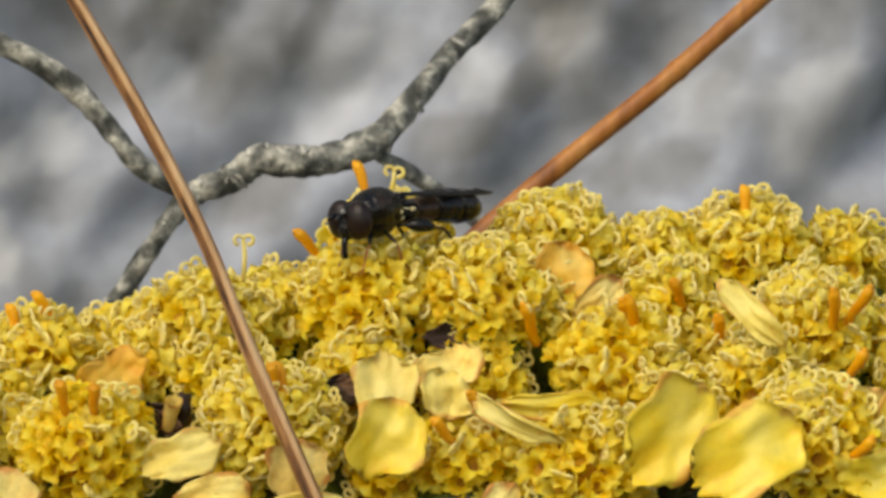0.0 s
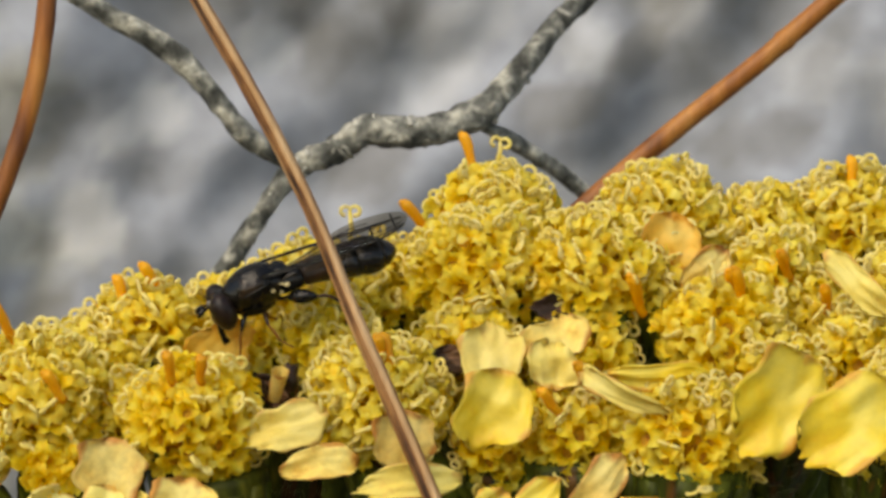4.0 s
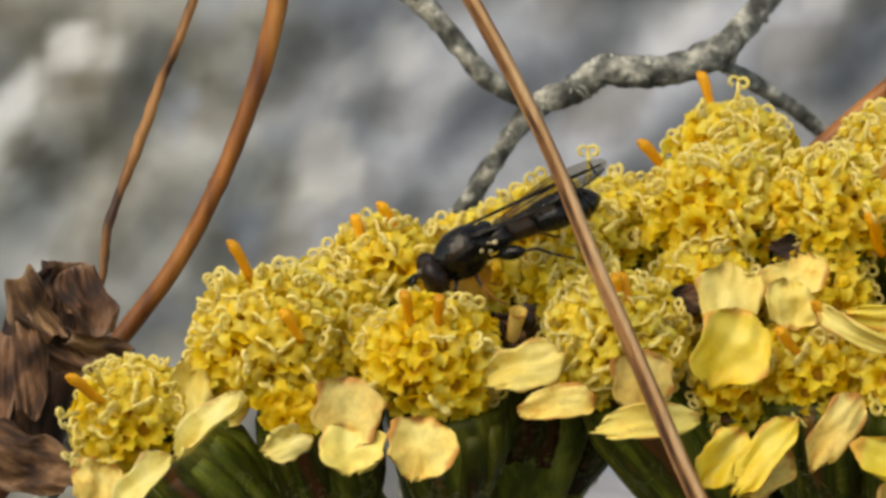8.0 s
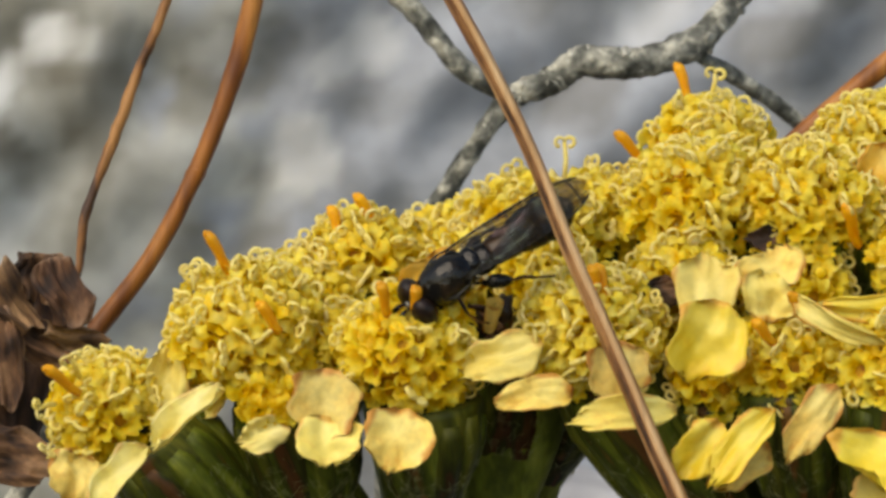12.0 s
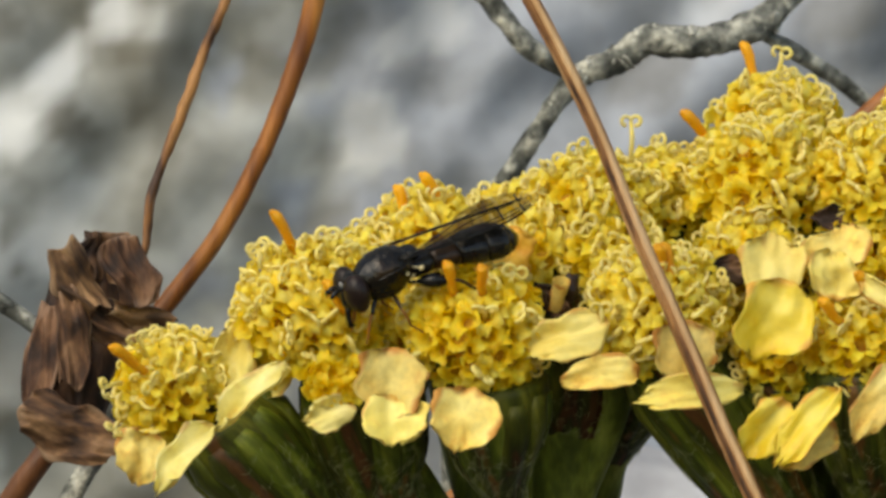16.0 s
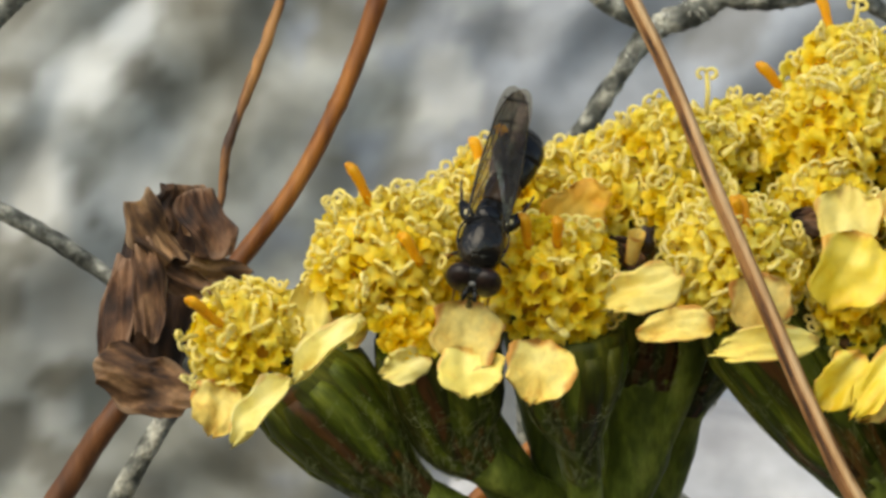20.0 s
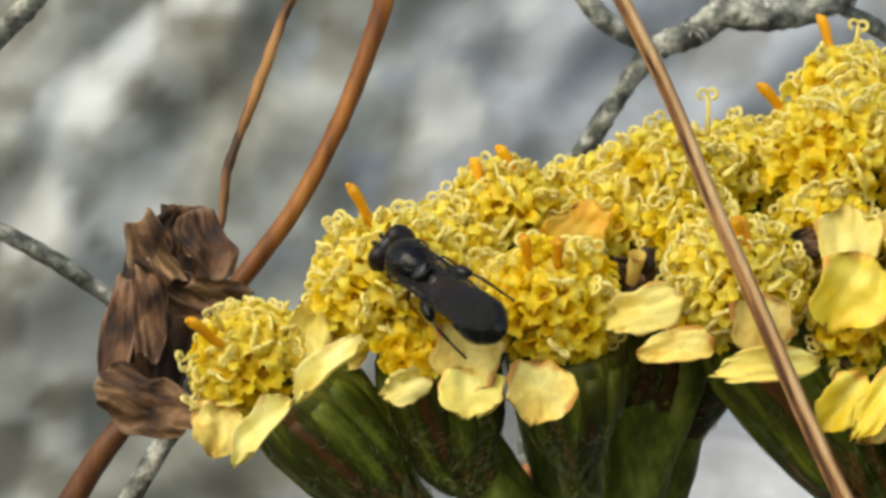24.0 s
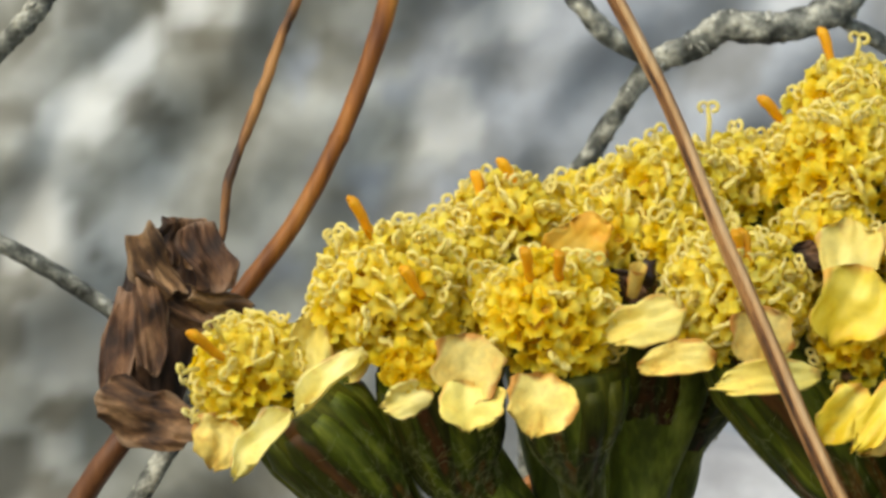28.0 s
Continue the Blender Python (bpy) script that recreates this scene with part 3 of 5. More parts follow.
# ---------------------------------------------------------------- the flowering plant
def corolla(b, rng, open_=1.0, slot=0, throat_shade=False):
    """One tubular floret with five thick lobes that roll back."""
    sides = 8
    rings = [(-0.9, 0.22), (-0.1, 0.27), (0.25, 0.29), (0.42, 0.33)]
    verts, faces = [], []
    ph = rng.random() * 6.28
    for i, (z, r) in enumerate(rings):
        for k in range(sides):
            t = 2 * math.pi * k / sides + ph
            verts.append((r * math.cos(t), r * math.sin(t), z))
    for i in range(len(rings) - 1):
        for k in range(sides):
            k2 = (k + 1) % sides
            faces.append((i * sides + k, i * sides + k2, (i + 1) * sides + k2, (i + 1) * sides + k))
    b.add(verts, faces, slot)
    if throat_shade:
        # a dark disc paints the shaded inside of the tube
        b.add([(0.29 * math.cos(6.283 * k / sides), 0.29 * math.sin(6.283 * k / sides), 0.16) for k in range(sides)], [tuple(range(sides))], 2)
    for q in range(5):
        t = 2 * math.pi * q / 5 + ph + 0.6 * (rng.random() - 0.5)
        roll = (1.2 + 1.9 * rng.random()) * open_
        size = 0.18 + 0.14 * rng.random()
        broad = 1.2 + 0.45 * rng.random()
        out, tang = Vector((math.cos(t), math.sin(t), 0)), Vector((-math.sin(t), math.cos(t), 0))
        pts, fc = [], []
        for i in range(5):
            a = roll * i / 4
            c = out * (0.29 + size * (1 - math.cos(a))) + Vector((0, 0, 0.38 + size * math.sin(a) * 1.2))
            w = (0.17, 0.21, 0.22, 0.18, 0.10)[i] * broad
            nrm = out * -math.cos(a) + Vector((0, 0, math.sin(a)))
            pts += [c - tang * w + nrm * 0.09, c - nrm * 0.05, c + tang * w + nrm * 0.09]
            if i:
                k = (i - 1) * 3
                fc += [(k, k + 1, k + 4, k + 3), (k + 1, k + 2, k + 5, k + 4)]
        b.add(pts, fc, slot)


def curl(b, base, out, up, size, turns=0.85, thick=0.06, slot=1):
    """A style arm that rolls outward into a ring."""
    base, out, up = Vector(base), Vector(out), Vector(up)
    n = 12
    pts, rad = [], []
    for i in range(n):
        a = turns * 2 * math.pi * i / (n - 1)
        r = size * (1 - 0.30 * i / (n - 1))
        c = base + out * size
        pts.append(c - out * (r * math.cos(a)) + up * (r * math.sin(a)))
        rad.append(thick * (0.95 + 0.35 * i / (n - 1)))
    tube(b, pts, rad, 6, slot, caps=True)


def style(b, rng, height=0.75, slot=1):
    t = rng.random() * 6.28
    lean = Vector((0.2 * (rng.random() - 0.5), 0.2 * (rng.random() - 0.5), 0))
    top = Vector((0, 0, height)) + lean
    tube(b, [(0, 0, 0.1), (lean.x * 0.4, lean.y * 0.4, height * 0.6), tuple(top)], [0.11, 0.105, 0.09], 5, slot)
    for s in (0, math.pi + 0.6 * (rng.random() - 0.5)):
        out = Vector((math.cos(t + s), math.sin(t + s), 0.1 * (rng.random() - 0.5))).normalized()
        curl(b, top, out, Vector((0, 0, 1)), 0.225 + 0.07 * rng.random(), 0.80 + 0.25 * rng.random(), 0.082, slot)


def floret_build(rng, kind):
    b = Build()
    corolla(b, rng, 0.85 + 0.85 * rng.random(), 3 if kind == 0 else 0, kind == 0)
    if kind == 1:
        style(b, rng, 0.65 + 0.35 * rng.random())
    elif kind == 2:
        ellipsoid(b, (0, 0, 0.5), (0.26, 0.26, 0.36), 0, 5, 8)
    return b


rng0 = random.Random(4)
FLORETS = {k: [floret_build(rng0, k) for _ in range(9)] for k in (0, 1, 2)}
FLORET_MESH = {k: [b.mesh("floret", COROLLA, STYLE, THROAT_SHADE, GOLD_SHADE) for b in v] for k, v in FLORETS.items()}


def anther_mesh(length=1.5, r=0.24):
    """A blunt, slightly ribbed tube, widest near its open top."""
    b = Build()
    n = 9
    tube(b, [(0.05 * math.sin(i * 0.8), 0, length * i / (n - 1)) for i in range(n)],
         [r * f for f in (0.80, 0.80, 0.84, 0.90, 0.95, 1.0, 1.08, 1.12, 0.80)], 10, wobble=0.07, seed=3)
    ellipsoid(b, (0.03, 0, length), (0.16, 0.15, 0.12), 0, 6, 8)
    return b.mesh("anther_tube", ANTHER)


def petal_mesh(length, width, seed, mat, cup=0.25, droop=0.3, notch=0.08, crumple=0.12):
    """A blunt, torn ray petal with thickness: y runs from the claw to the tip, z is its face."""
    rng = random.Random(seed)
    nu, nv = 14, 14
    off = rng.random() * 50
    # half widths from claw to tip on either side, and how far the tip's corners reach
    left = [0.62 + 0.3 * rng.random()] + [0.85 + 0.3 * rng.random() for _ in range(3)] + [0.55 + 0.45 * rng.random()]
    right = [0.62 + 0.3 * rng.random()] + [0.85 + 0.3 * rng.random() for _ in range(3)] + [0.55 + 0.45 * rng.random()]
    skew = 0.22 * (rng.random() - 0.5)
    steps = np.linspace(0, 1, 5)
    top, low = [], []
    for j in range(nv + 1):
        s = j / nv
        ends = 1 - abs(2 * s - 1) ** 9 * 0.45
        for i in range(nu + 1):
            u = 2 * i / nu - 1
            half = 0.5 * width * ends * float(np.interp(s, steps, right if u > 0 else left))
            half *= 1 + 0.10 * noise.noise(Vector((off, s * 7.0, 3.0 if u > 0 else 8.0)))
            y = length * (s - 0.5) + skew * width * u * s
            y += length * notch * s ** 3 * (1.6 * noise.noise(Vector((u * 2.4 + off, 6.1, 2))) + 0.8 * noise.noise(Vector((u * 6 + off, 1.1, 2))))
            y -= length * 0.10 * abs(u) ** 4 * (2 * s - 1) ** 3
            x = half * u + 0.10 * width * noise.noise(Vector((off, s * 1.6, 9)))
            z = cup * width * (u * u - 0.35) * (0.5 + 0.5 * s) - droop * length * (s - 0.3) ** 2
            z += crumple * width * noise.noise(Vector((u * 1.3 + off, s * 2.1, off)))
            z += 0.5 * crumple * width * (0.5 - abs(noise.noise(Vector((u * 2.2 - off, s * 2.4, off + 4)))) * 2.0)
            z += 0.014 * width * math.sin(u * 7 + off) + 0.22 * crumple * width * noise.noise(Vector((u * 3.1 + off, s * 4.2, off + 2)))
            top.append((x, y, z))
            low.append((x, y, z - 0.10))
    n = nu + 1
    b = Build()
    ft = [(j * n + i, j * n + i + 1, (j + 1) * n + i + 1, (j + 1) * n + i) for j in range(nv) for i in range(nu)]
    k = len(top)
    fl = [tuple(q + k for q in f[::-1]) for f in ft]
    rim = [i for i in range(n)] + [j * n + nu for j in range(1, nv + 1)] + [nv * n + i for i in range(nu - 1, -1, -1)] + [j * n for j in range(nv - 1, 0, -1)]
    fr = [(rim[i], rim[i] + k, rim[(i + 1) % len(rim)] + k, rim[(i + 1) % len(rim)]) for i in range(len(rim))]
    b.add(top + low, ft + fl + fr)
    return b.mesh("ray_petal", mat)


def cup_skin(curve, radii):
    """The surface round a bent, tapering axis: h from 0 at the top to 1 at the foot, a the angle round it."""
    sides_, ups = [], []
    side = Vector((1, 0, 0))
    last = len(curve) - 1
    for i in range(last + 1):
        d = (curve[min(i + 1, last)] - curve[max(i - 1, 0)]).normalized()
        side = (side - d * side.dot(d)).normalized()
        sides_.append(side)
        ups.append(d.cross(side))

    def skin(h, a, out=0.0):
        x = min(max(h, 0.0), 1.0) * last
        i = min(int(x), last - 1)
        f = x - i
        p = curve[i].lerp(curve[i + 1], f)
        r = radii[i] + (radii[i + 1] - radii[i]) * f + out
        return p + (sides_[i].lerp(sides_[i + 1], f) * math.cos(a) + ups[i].lerp(ups[i + 1], f) * math.sin(a)) * r
    return skin


def bract_mesh(skin, to_cup, mid, count, rng):
    """One green bract of the cup under a head: a keeled strip that lies on the cup, with a blunt tip at the top."""
    b = Build()
    nv, nu = 8, 4
    span = math.pi / count * 1.05
    first, end = 0.02 + 0.10 * rng.random(), 0.72 + 0.2 * rng.random()
    bow = 0.25 * (rng.random() - 0.5)
    top, low = [], []
    for j in range(nv + 1):
        s = j / nv
        h = first + (end - first) * s
        wide = min(1.0, 0.55 + 2.5 * s) * (1 - 0.55 * s)
        for i in range(nu + 1):
            u = 2 * i / nu - 1
            a = mid + span * (u * wide + bow * s)
            lift = (0.05 + 0.09 * (1 - s)) * (1 - u * u) * (1 - s ** 3) + 0.02 * rng.random()
            top.append(to_cup @ skin(h, a, lift + 0.02))
            low.append(to_cup @ skin(h, a, lift - 0.18))
    n, k = nu + 1, len(top)
    ft = [(j * n + i, j * n + i + 1, (j + 1) * n + i + 1, (j + 1) * n + i) for j in range(nv) for i in range(nu)]
    fl = [tuple(q + k for q in f[::-1]) for f in ft]
    rim = [i for i in range(n)] + [j * n + nu for j in range(1, nv + 1)] + [nv * n + i for i in range(nu - 1, -1, -1)] + [j * n for j in range(nv - 1, 0, -1)]
    fr = [(rim[i], rim[i] + k, rim[(i + 1) % len(rim)] + k, rim[(i + 1) % len(rim)]) for i in range(len(rim))]
    b.add(top + low, ft + fl + fr)
    return b.mesh("bract", BRACT)


plant = thing("flowering_plant", "cluster of yellow flower heads on branching green stalks", "flower", place=(0, 0, 0))
JOINT_LEFT, JOINT_RIGHT = Vector((6.46, 2.00, -16.83)), Vector((23.06, 3.00, -16.16))
HEADS = []


def flower_head(centre, r, axis, seed, joint, single=False, curls=0.6, length=1.9, down=None, narrow=0.95, wide=0.88, path=()):
    """A dome of florets over a green cup, with the stalk that carries it."""
    rng = random.Random(seed)
    axis = Vector(axis).normalized()
    c = Vector(centre)
    frame_m = axes(axis, (0, 1, 0), c)
    b = Build()
    r = r * 1.04
    core = r - 1.05
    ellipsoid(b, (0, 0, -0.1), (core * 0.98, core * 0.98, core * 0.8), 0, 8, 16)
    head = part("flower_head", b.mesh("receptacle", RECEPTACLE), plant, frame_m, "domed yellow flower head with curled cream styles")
    HEADS.append((head, frame_m))
    n = int(9.0 * r * r)
    joined = Build()
    for k in range(n):
        f = (k + 0.5) / n
        polar = math.acos(1 - f * 1.62)
        az = k * 2.399963 + 0.25 * (rng.random() - 0.5)
        polar += 0.06 * (rng.random() - 0.5)
        nrm = Vector((math.sin(polar) * math.cos(az), math.sin(polar) * math.sin(az), math.cos(polar)))
        foot = Vector((nrm.x * core, nrm.y * core, nrm.z * core * (0.82 if nrm.z > 0 else 1.05))) + nrm * (0.30 + 0.55 * (rng.random() - 0.5))
        away = (nrm + Vector((0.7 * (rng.random() - 0.5), 0.7 * (rng.random() - 0.5), 0.25))).normalized()
        up_side = (frame_m.to_3x3() @ nrm).z
        chance = curls * (0.45 + 1.45 * max(0.0, up_side + 0.1))
        q = rng.random()
        kind = 1 if q < chance else (2 if q > 0.97 else 0)
        which = rng.randrange(9)
        m = axes(away, (math.cos(az * 3), math.sin(az * 3), 0.2), foot) @ Matrix.Scale(0.85 + 0.3 * rng.random(), 4)
        if single:
            part("floret", FLORET_MESH[kind][which], head, m)
        else:
            src = FLORETS[kind][which]
            mv = m.copy()
            mv.translation = mv.translation / MM
            o = len(joined.v)
            joined.v += [tuple(mv @ Vector(p)) for p in src.v]
            joined.f += [tuple(i + o for i in fc) for fc in src.f]
            joined.m += src.m
    if not single:
        tagged(part("floret_mass", joined.mesh("floret_mass", COROLLA, STYLE, THROAT_SHADE, GOLD_SHADE), head), kind="stuff")
    # cup of bracts and the stalk below it, along one line
    down = Vector(down).normalized() if down else -axis
    cup = length * r
    if path:
        keys = [(Vector(p), q) for p, q in path] + [(joint, 1.0)]
        neck = 5
    else:
        hs = (0, 1 / 3, 2 / 3, 1)
        keys = [(c + down * (0.22 * r + cup * h), narrow + (r * wide - narrow) * math.cos(h * math.pi / 2) ** 0.8) for h in hs]
        mid = keys[-1][0] + down * (1.2 * r)
        keys += [(mid, max(0.92, narrow * 0.86)), ((mid + joint) / 2, 0.95), (joint, 1.1)]
        neck = 4
    curve = spline([p for p, _ in keys], 6)
    rad = spread([q for _, q in keys], len(curve))
    cut = (neck - 1) * 6 + 1
    skin = cup_skin(curve[:cut], rad[:cut])
    cup_m = axes(curve[0] - curve[cut - 1], (0, 1, 0), curve[cut // 2])
    to_cup = Matrix.Translation(curve[cut // 2]) @ cup_m.to_3x3().to_4x4()
    to_cup = to_cup.inverted()
    cup_local = frame_m.inverted() @ cup_m
    nb = 11
    core_b = Build()
    rows_, cols = 16, 33
    ring = []
    for j in range(rows_ + 1):
        h = j / rows_
        for i in range(cols):
            a = 2 * math.pi * i / cols
            ring.append(to_cup @ skin(h, a, 0.06 * (1 - h) * math.cos(nb * a) + 0.07 * noise.noise(Vector((a * 2, h * 5, seed)))))
    core_b.add(ring, [(j * cols + i, (j + 1) * cols + i, (j + 1) * cols + (i + 1) % cols, j * cols + (i + 1) % cols) for j in range(rows_) for i in range(cols)]
               + [tuple(range(cols))])
    part("green_cup", core_b.mesh("green_cup", BRACT), head, cup_local, "ribbed mossy green cup of bracts")
    for k in range(nb):
        part("bract", bract_mesh(skin, to_cup, 2 * math.pi * (k + 0.15 * (rng.random() - 0.5)) / nb, nb, rng), head, cup_local)
    fuzz = Build()
    for k in range(320 if single else 160):
        h0, a0 = 0.25 + 0.75 * rng.random() ** 0.7, 6.28 * rng.random()
        dh, da = 0.16 * (rng.random() - 0.5), 0.8 * (rng.random() - 0.5)
        tube(fuzz, [to_cup @ skin(min(1.0, max(0.0, h0 + dh * i / 6 + 0.02 * math.sin(i * 2.1 + k))), a0 + da * i / 6 + 0.08 * math.sin(i * 1.7 + k), 0.07 + 0.08 * rng.random()) for i in range(7)], 0.0055, 3, caps=False)
    tagged(part("cobweb_hair", fuzz.mesh("cobweb_hair", HAIR), head, cup_local, "fine pale cobweb hairs"), kind="stuff")
    sb = Build()
    tube(sb, curve[cut - 2:], rad[cut - 2:], 14, wobble=0.04, seed=seed)
    part("stalk", sb.mesh("stalk", STALK), plant)
    return head


L, R = JOINT_LEFT, JOINT_RIGHT
# heads whose cups show: the line of cup and stalk with its radii
LINES = {
    "end": [((-6.76, -4.80, -6.49), 2.2), ((-5.54, -4.20, -7.73), 2.75), ((-3.78, -3.60, -9.72), 2.45), ((-2.43, -3.00, -11.30), 1.6), ((-1.02, -2.50, -12.36), 1.15), ((0.91, -2.00, -13.17), 0.85), ((3.66, 0.00, -14.34), 0.85)],
    "big": [((-0.45, -4.60, -4.77), 2.5), ((-0.13, -4.00, -6.38), 2.7), ((0.30, -3.40, -8.20), 2.45), ((0.78, -3.00, -9.70), 1.85), ((1.80, -2.60, -10.75), 1.1), ((3.35, -2.00, -11.75), 0.78), ((5.40, 0.00, -13.10), 0.80)],
    "front": [((5.53, -6.40, -4.99), 2.3), ((5.62, -6.00, -6.46), 2.35), ((5.62, -5.40, -8.10), 1.95), ((5.95, -4.60, -9.75), 0.95), ((6.20, -3.60, -11.30), 0.78), ((6.35, -2.00, -13.20), 0.8), ((6.36, 0.00, -15.22), 0.85)],
}

LINES["right"] = [((13.04, -5.00, -3.42), 2.3), ((14.05, -4.50, -5.02), 2.7), ((15.48, -4.00, -7.12), 2.5), ((17.06, -3.60, -9.23), 2.2), ((18.82, -3.00, -11.35), 1.7), ((20.75, -2.00, -13.37), 1.4), ((22.15, 0.00, -15.47), 1.3)]


def head_at(k, c, r, ax, joint, single, curls, line="", down=None, length=1.9, narrow=0.95, wide=0.88):
    flower_head(c, r, ax, 100 + k, joint, single, curls=curls, down=down, length=length, narrow=narrow, wide=wide, path=LINES.get(line, ()))


# centre, radius, axis, joint, florets as single pieces, curl share
head_at(0, (-8.28, -5.00, -5.38), 2.5, (-0.55, -0.42, 0.72), L, True, 0.75, line="end")
head_at(1, (-2.31, -5.00, -2.06), 3.25, (-0.28, -0.42, 0.87), L, True, 0.75, line="big")
head_at(2, (4.65, -7.00, -2.90), 2.85, (0.02, -0.55, 0.83), L, True, 0.35, line="front")
head_at(3, (2.70, 0.00, 0.97), 2.45, (-0.15, -0.35, 0.92), L, False, 0.6)
head_at(4, (6.97, 1.00, 1.23), 2.5, (0.0, -0.3, 0.95), L, False, 0.7)
head_at(5, (9.98, -1.00, 2.26), 2.7, (0.05, -0.35, 0.93), L, False, 0.9, down=(-0.1, 0.15, -1), length=3.3, narrow=1.6, wide=0.88)
head_at(6, (12.73, -6.00, -2.05), 2.95, (0.1, -0.45, 0.88), R, False, 0.8, line="right")
head_at(7, (13.18, 1.00, 2.78), 2.3, (0.0, -0.4, 0.92), R, False, 0.8)
head_at(8, (18.37, 4.00, 5.91), 2.6, (-0.1, -0.3, 0.95), R, False, 0.75)
head_at(9, (17.39, -1.00, 3.51), 3.0, (-0.1, -0.45, 0.88), R, False, 0.6)
head_at(10, (22.30, -2.00, 3.50), 2.8, (0.0, -0.4, 0.92), R, False, 0.7)
head_at(11, (25.85, 3.00, 5.97), 2.6, (0.1, -0.3, 0.95), R, False, 0.8)
head_at(12, (34.64, 4.00, 5.77), 2.85, (0.0, -0.35, 0.93), R, False, 0.7)
head_at(13, (30.44, 3.00, 5.14), 2.4, (-0.1, -0.3, 0.95), R, False, 0.8)
head_at(14, (39.38, 6.00, 5.43), 2.1, (0.2, -0.3, 0.93), R, False, 0.8)
head_at(15, (27.87, -4.00, 0.73), 2.8, (0.0, -0.45, 0.88), R, False, 0.4)
head_at(16, (32.19, -2.00, 1.42), 2.2, (0.05, -0.4, 0.9), R, False, 0.6)
head_at(17, (36.83, -2.00, 2.17), 3.0, (0.1, -0.4, 0.9), R, False, 0.7)
head_at(18, (21.18, -7.00, -3.51), 2.6, (-0.05, -0.6, 0.8), R, False, 0.3, down=(0.15, 0.3, -0.95), length=2.5, narrow=1.3, wide=0.95)
head_at(19, (26.10, -8.00, -3.74), 2.9, (0.05, -0.55, 0.83), R, False, 0.45, down=(-0.1, 0.3, -0.95), length=2.5, narrow=1.2, wide=0.95)
head_at(20, (35.95, -9.00, -2.97), 3.2, (0.2, -0.5, 0.84), R, False, 0.5)
head_at(21, (41.85, -2.00, 0.93), 2.8, (0.35, -0.4, 0.85), R, False, 0.6)
head_at(22, (0.40, -1.00, -0.72), 2.3, (-0.1, -0.4, 0.9), L, False, 0.6)
head_at(23, (10.77, -3.00, 0.02), 2.0, (0, -0.4, 0.9), L, False, 0.9)
head_at(24, (24.90, -1.00, 3.30), 2.5, (0, -0.4, 0.9), R, False, 0.7)
head_at(25, (34.22, -5.00, -0.31), 2.5, (0.1, -0.45, 0.88), R, False, 0.6)
head_at(26, (16.79, -3.00, -0.07), 2.3, (0, -0.45, 0.88), R, False, 0.4)
head_at(27, (21.75, -3.00, -0.31), 2.5, (0, -0.45, 0.88), R, False, 0.5)
head_at(28, (30.15, -6.00, -1.53), 2.4, (0, -0.5, 0.85), R, False, 0.4)
head_at(29, (11.89, 6.00, -3.29), 2.8, (0, -0.3, 0.95), L, False, 0.5, down=(-0.22, 0.1, -0.95), length=1.75, narrow=1.3, wide=0.88)
head_at(30, (24.75, 2.00, -1.74), 2.7, (0, -0.3, 0.95), R, False, 0.5)
head_at(31, (0.94, -4.00, -2.81), 2.2, (0, -0.5, 0.85), L, False, 0.5)
head_at(32, (7.80, -1.50, 0.40), 2.2, (0, -0.4, 0.9), L, False, 0.8)
head_at(33, (18.07, -5.50, -4.06), 2.3, (0.05, -0.5, 0.85), R, False, 0.4)
head_at(34, (30.47, -1.00, 3.23), 2.1, (0, -0.45, 0.88), R, False, 0.6)

# main stems down to the ground
for a, k in ((JOINT_LEFT, 1), (JOINT_RIGHT, 2)):
    fork = Vector((14, 6, -75))
    pts = [a, a * 0.6 + fork * 0.4 + Vector((0, 0, -4)), fork] if k == 1 else [a, a * 0.5 + fork * 0.5 + Vector((2, 0, 0)), fork]
    if k == 1:
        pts += [Vector((12, 8, -200)), Vector((8, 10, -452))]
    b = Build()
    cv = spline(pts, 6)
    tube(b, cv, spread([1.1, 1.3, 1.5, 1.7, 2.0], len(cv)), 12, wobble=0.04, seed=k)
    part("main_stalk", b.mesh("main_stalk", STALK), plant)


def nearest_head(p):
    return min(HEADS, key=lambda h: (h[1].translation / MM - Vector(p)).length)


PETAL_MATS = {"y": PETAL, "o": PETAL_ORANGE, "d": PETAL_DULL, "p": PETAL_PALE, "w": PETAL_WHITE}


def petal(centre, angle, length, width, mat="y", lean=20, roll=0, seed=0, droop=0.3, cup=0.2):
    """angle: the way from claw to tip, in degrees from +x towards +z; lean: degrees by which the tip comes forward."""
    a, le = radians(angle), radians(lean)
    y = Vector((math.cos(a) * math.cos(le), -math.sin(le), math.sin(a) * math.cos(le)))
    z = Vector((0, -1, 0)) - y * Vector((0, -1, 0)).dot(y)
    z.normalize()
    x = y.cross(z)
    m = Matrix((x, y, z)).transposed().to_4x4() @ Matrix.Rotation(radians(roll), 4, "Y")
    m.translation = Vector(centre) * MM
    head, fm = nearest_head(centre)
    return part("ray_petal", petal_mesh(length, width, seed, PETAL_MATS[mat], cup, droop, crumple=0.26 if width < 2.6 else 0.11), head, fm.inverted() @ m,
                {"d": "withered yellow petal with brown edges", "p": "pale yellow petal", "w": "whitish shrivelled petal", "o": "orange-tinged petal", "y": ""}[mat])


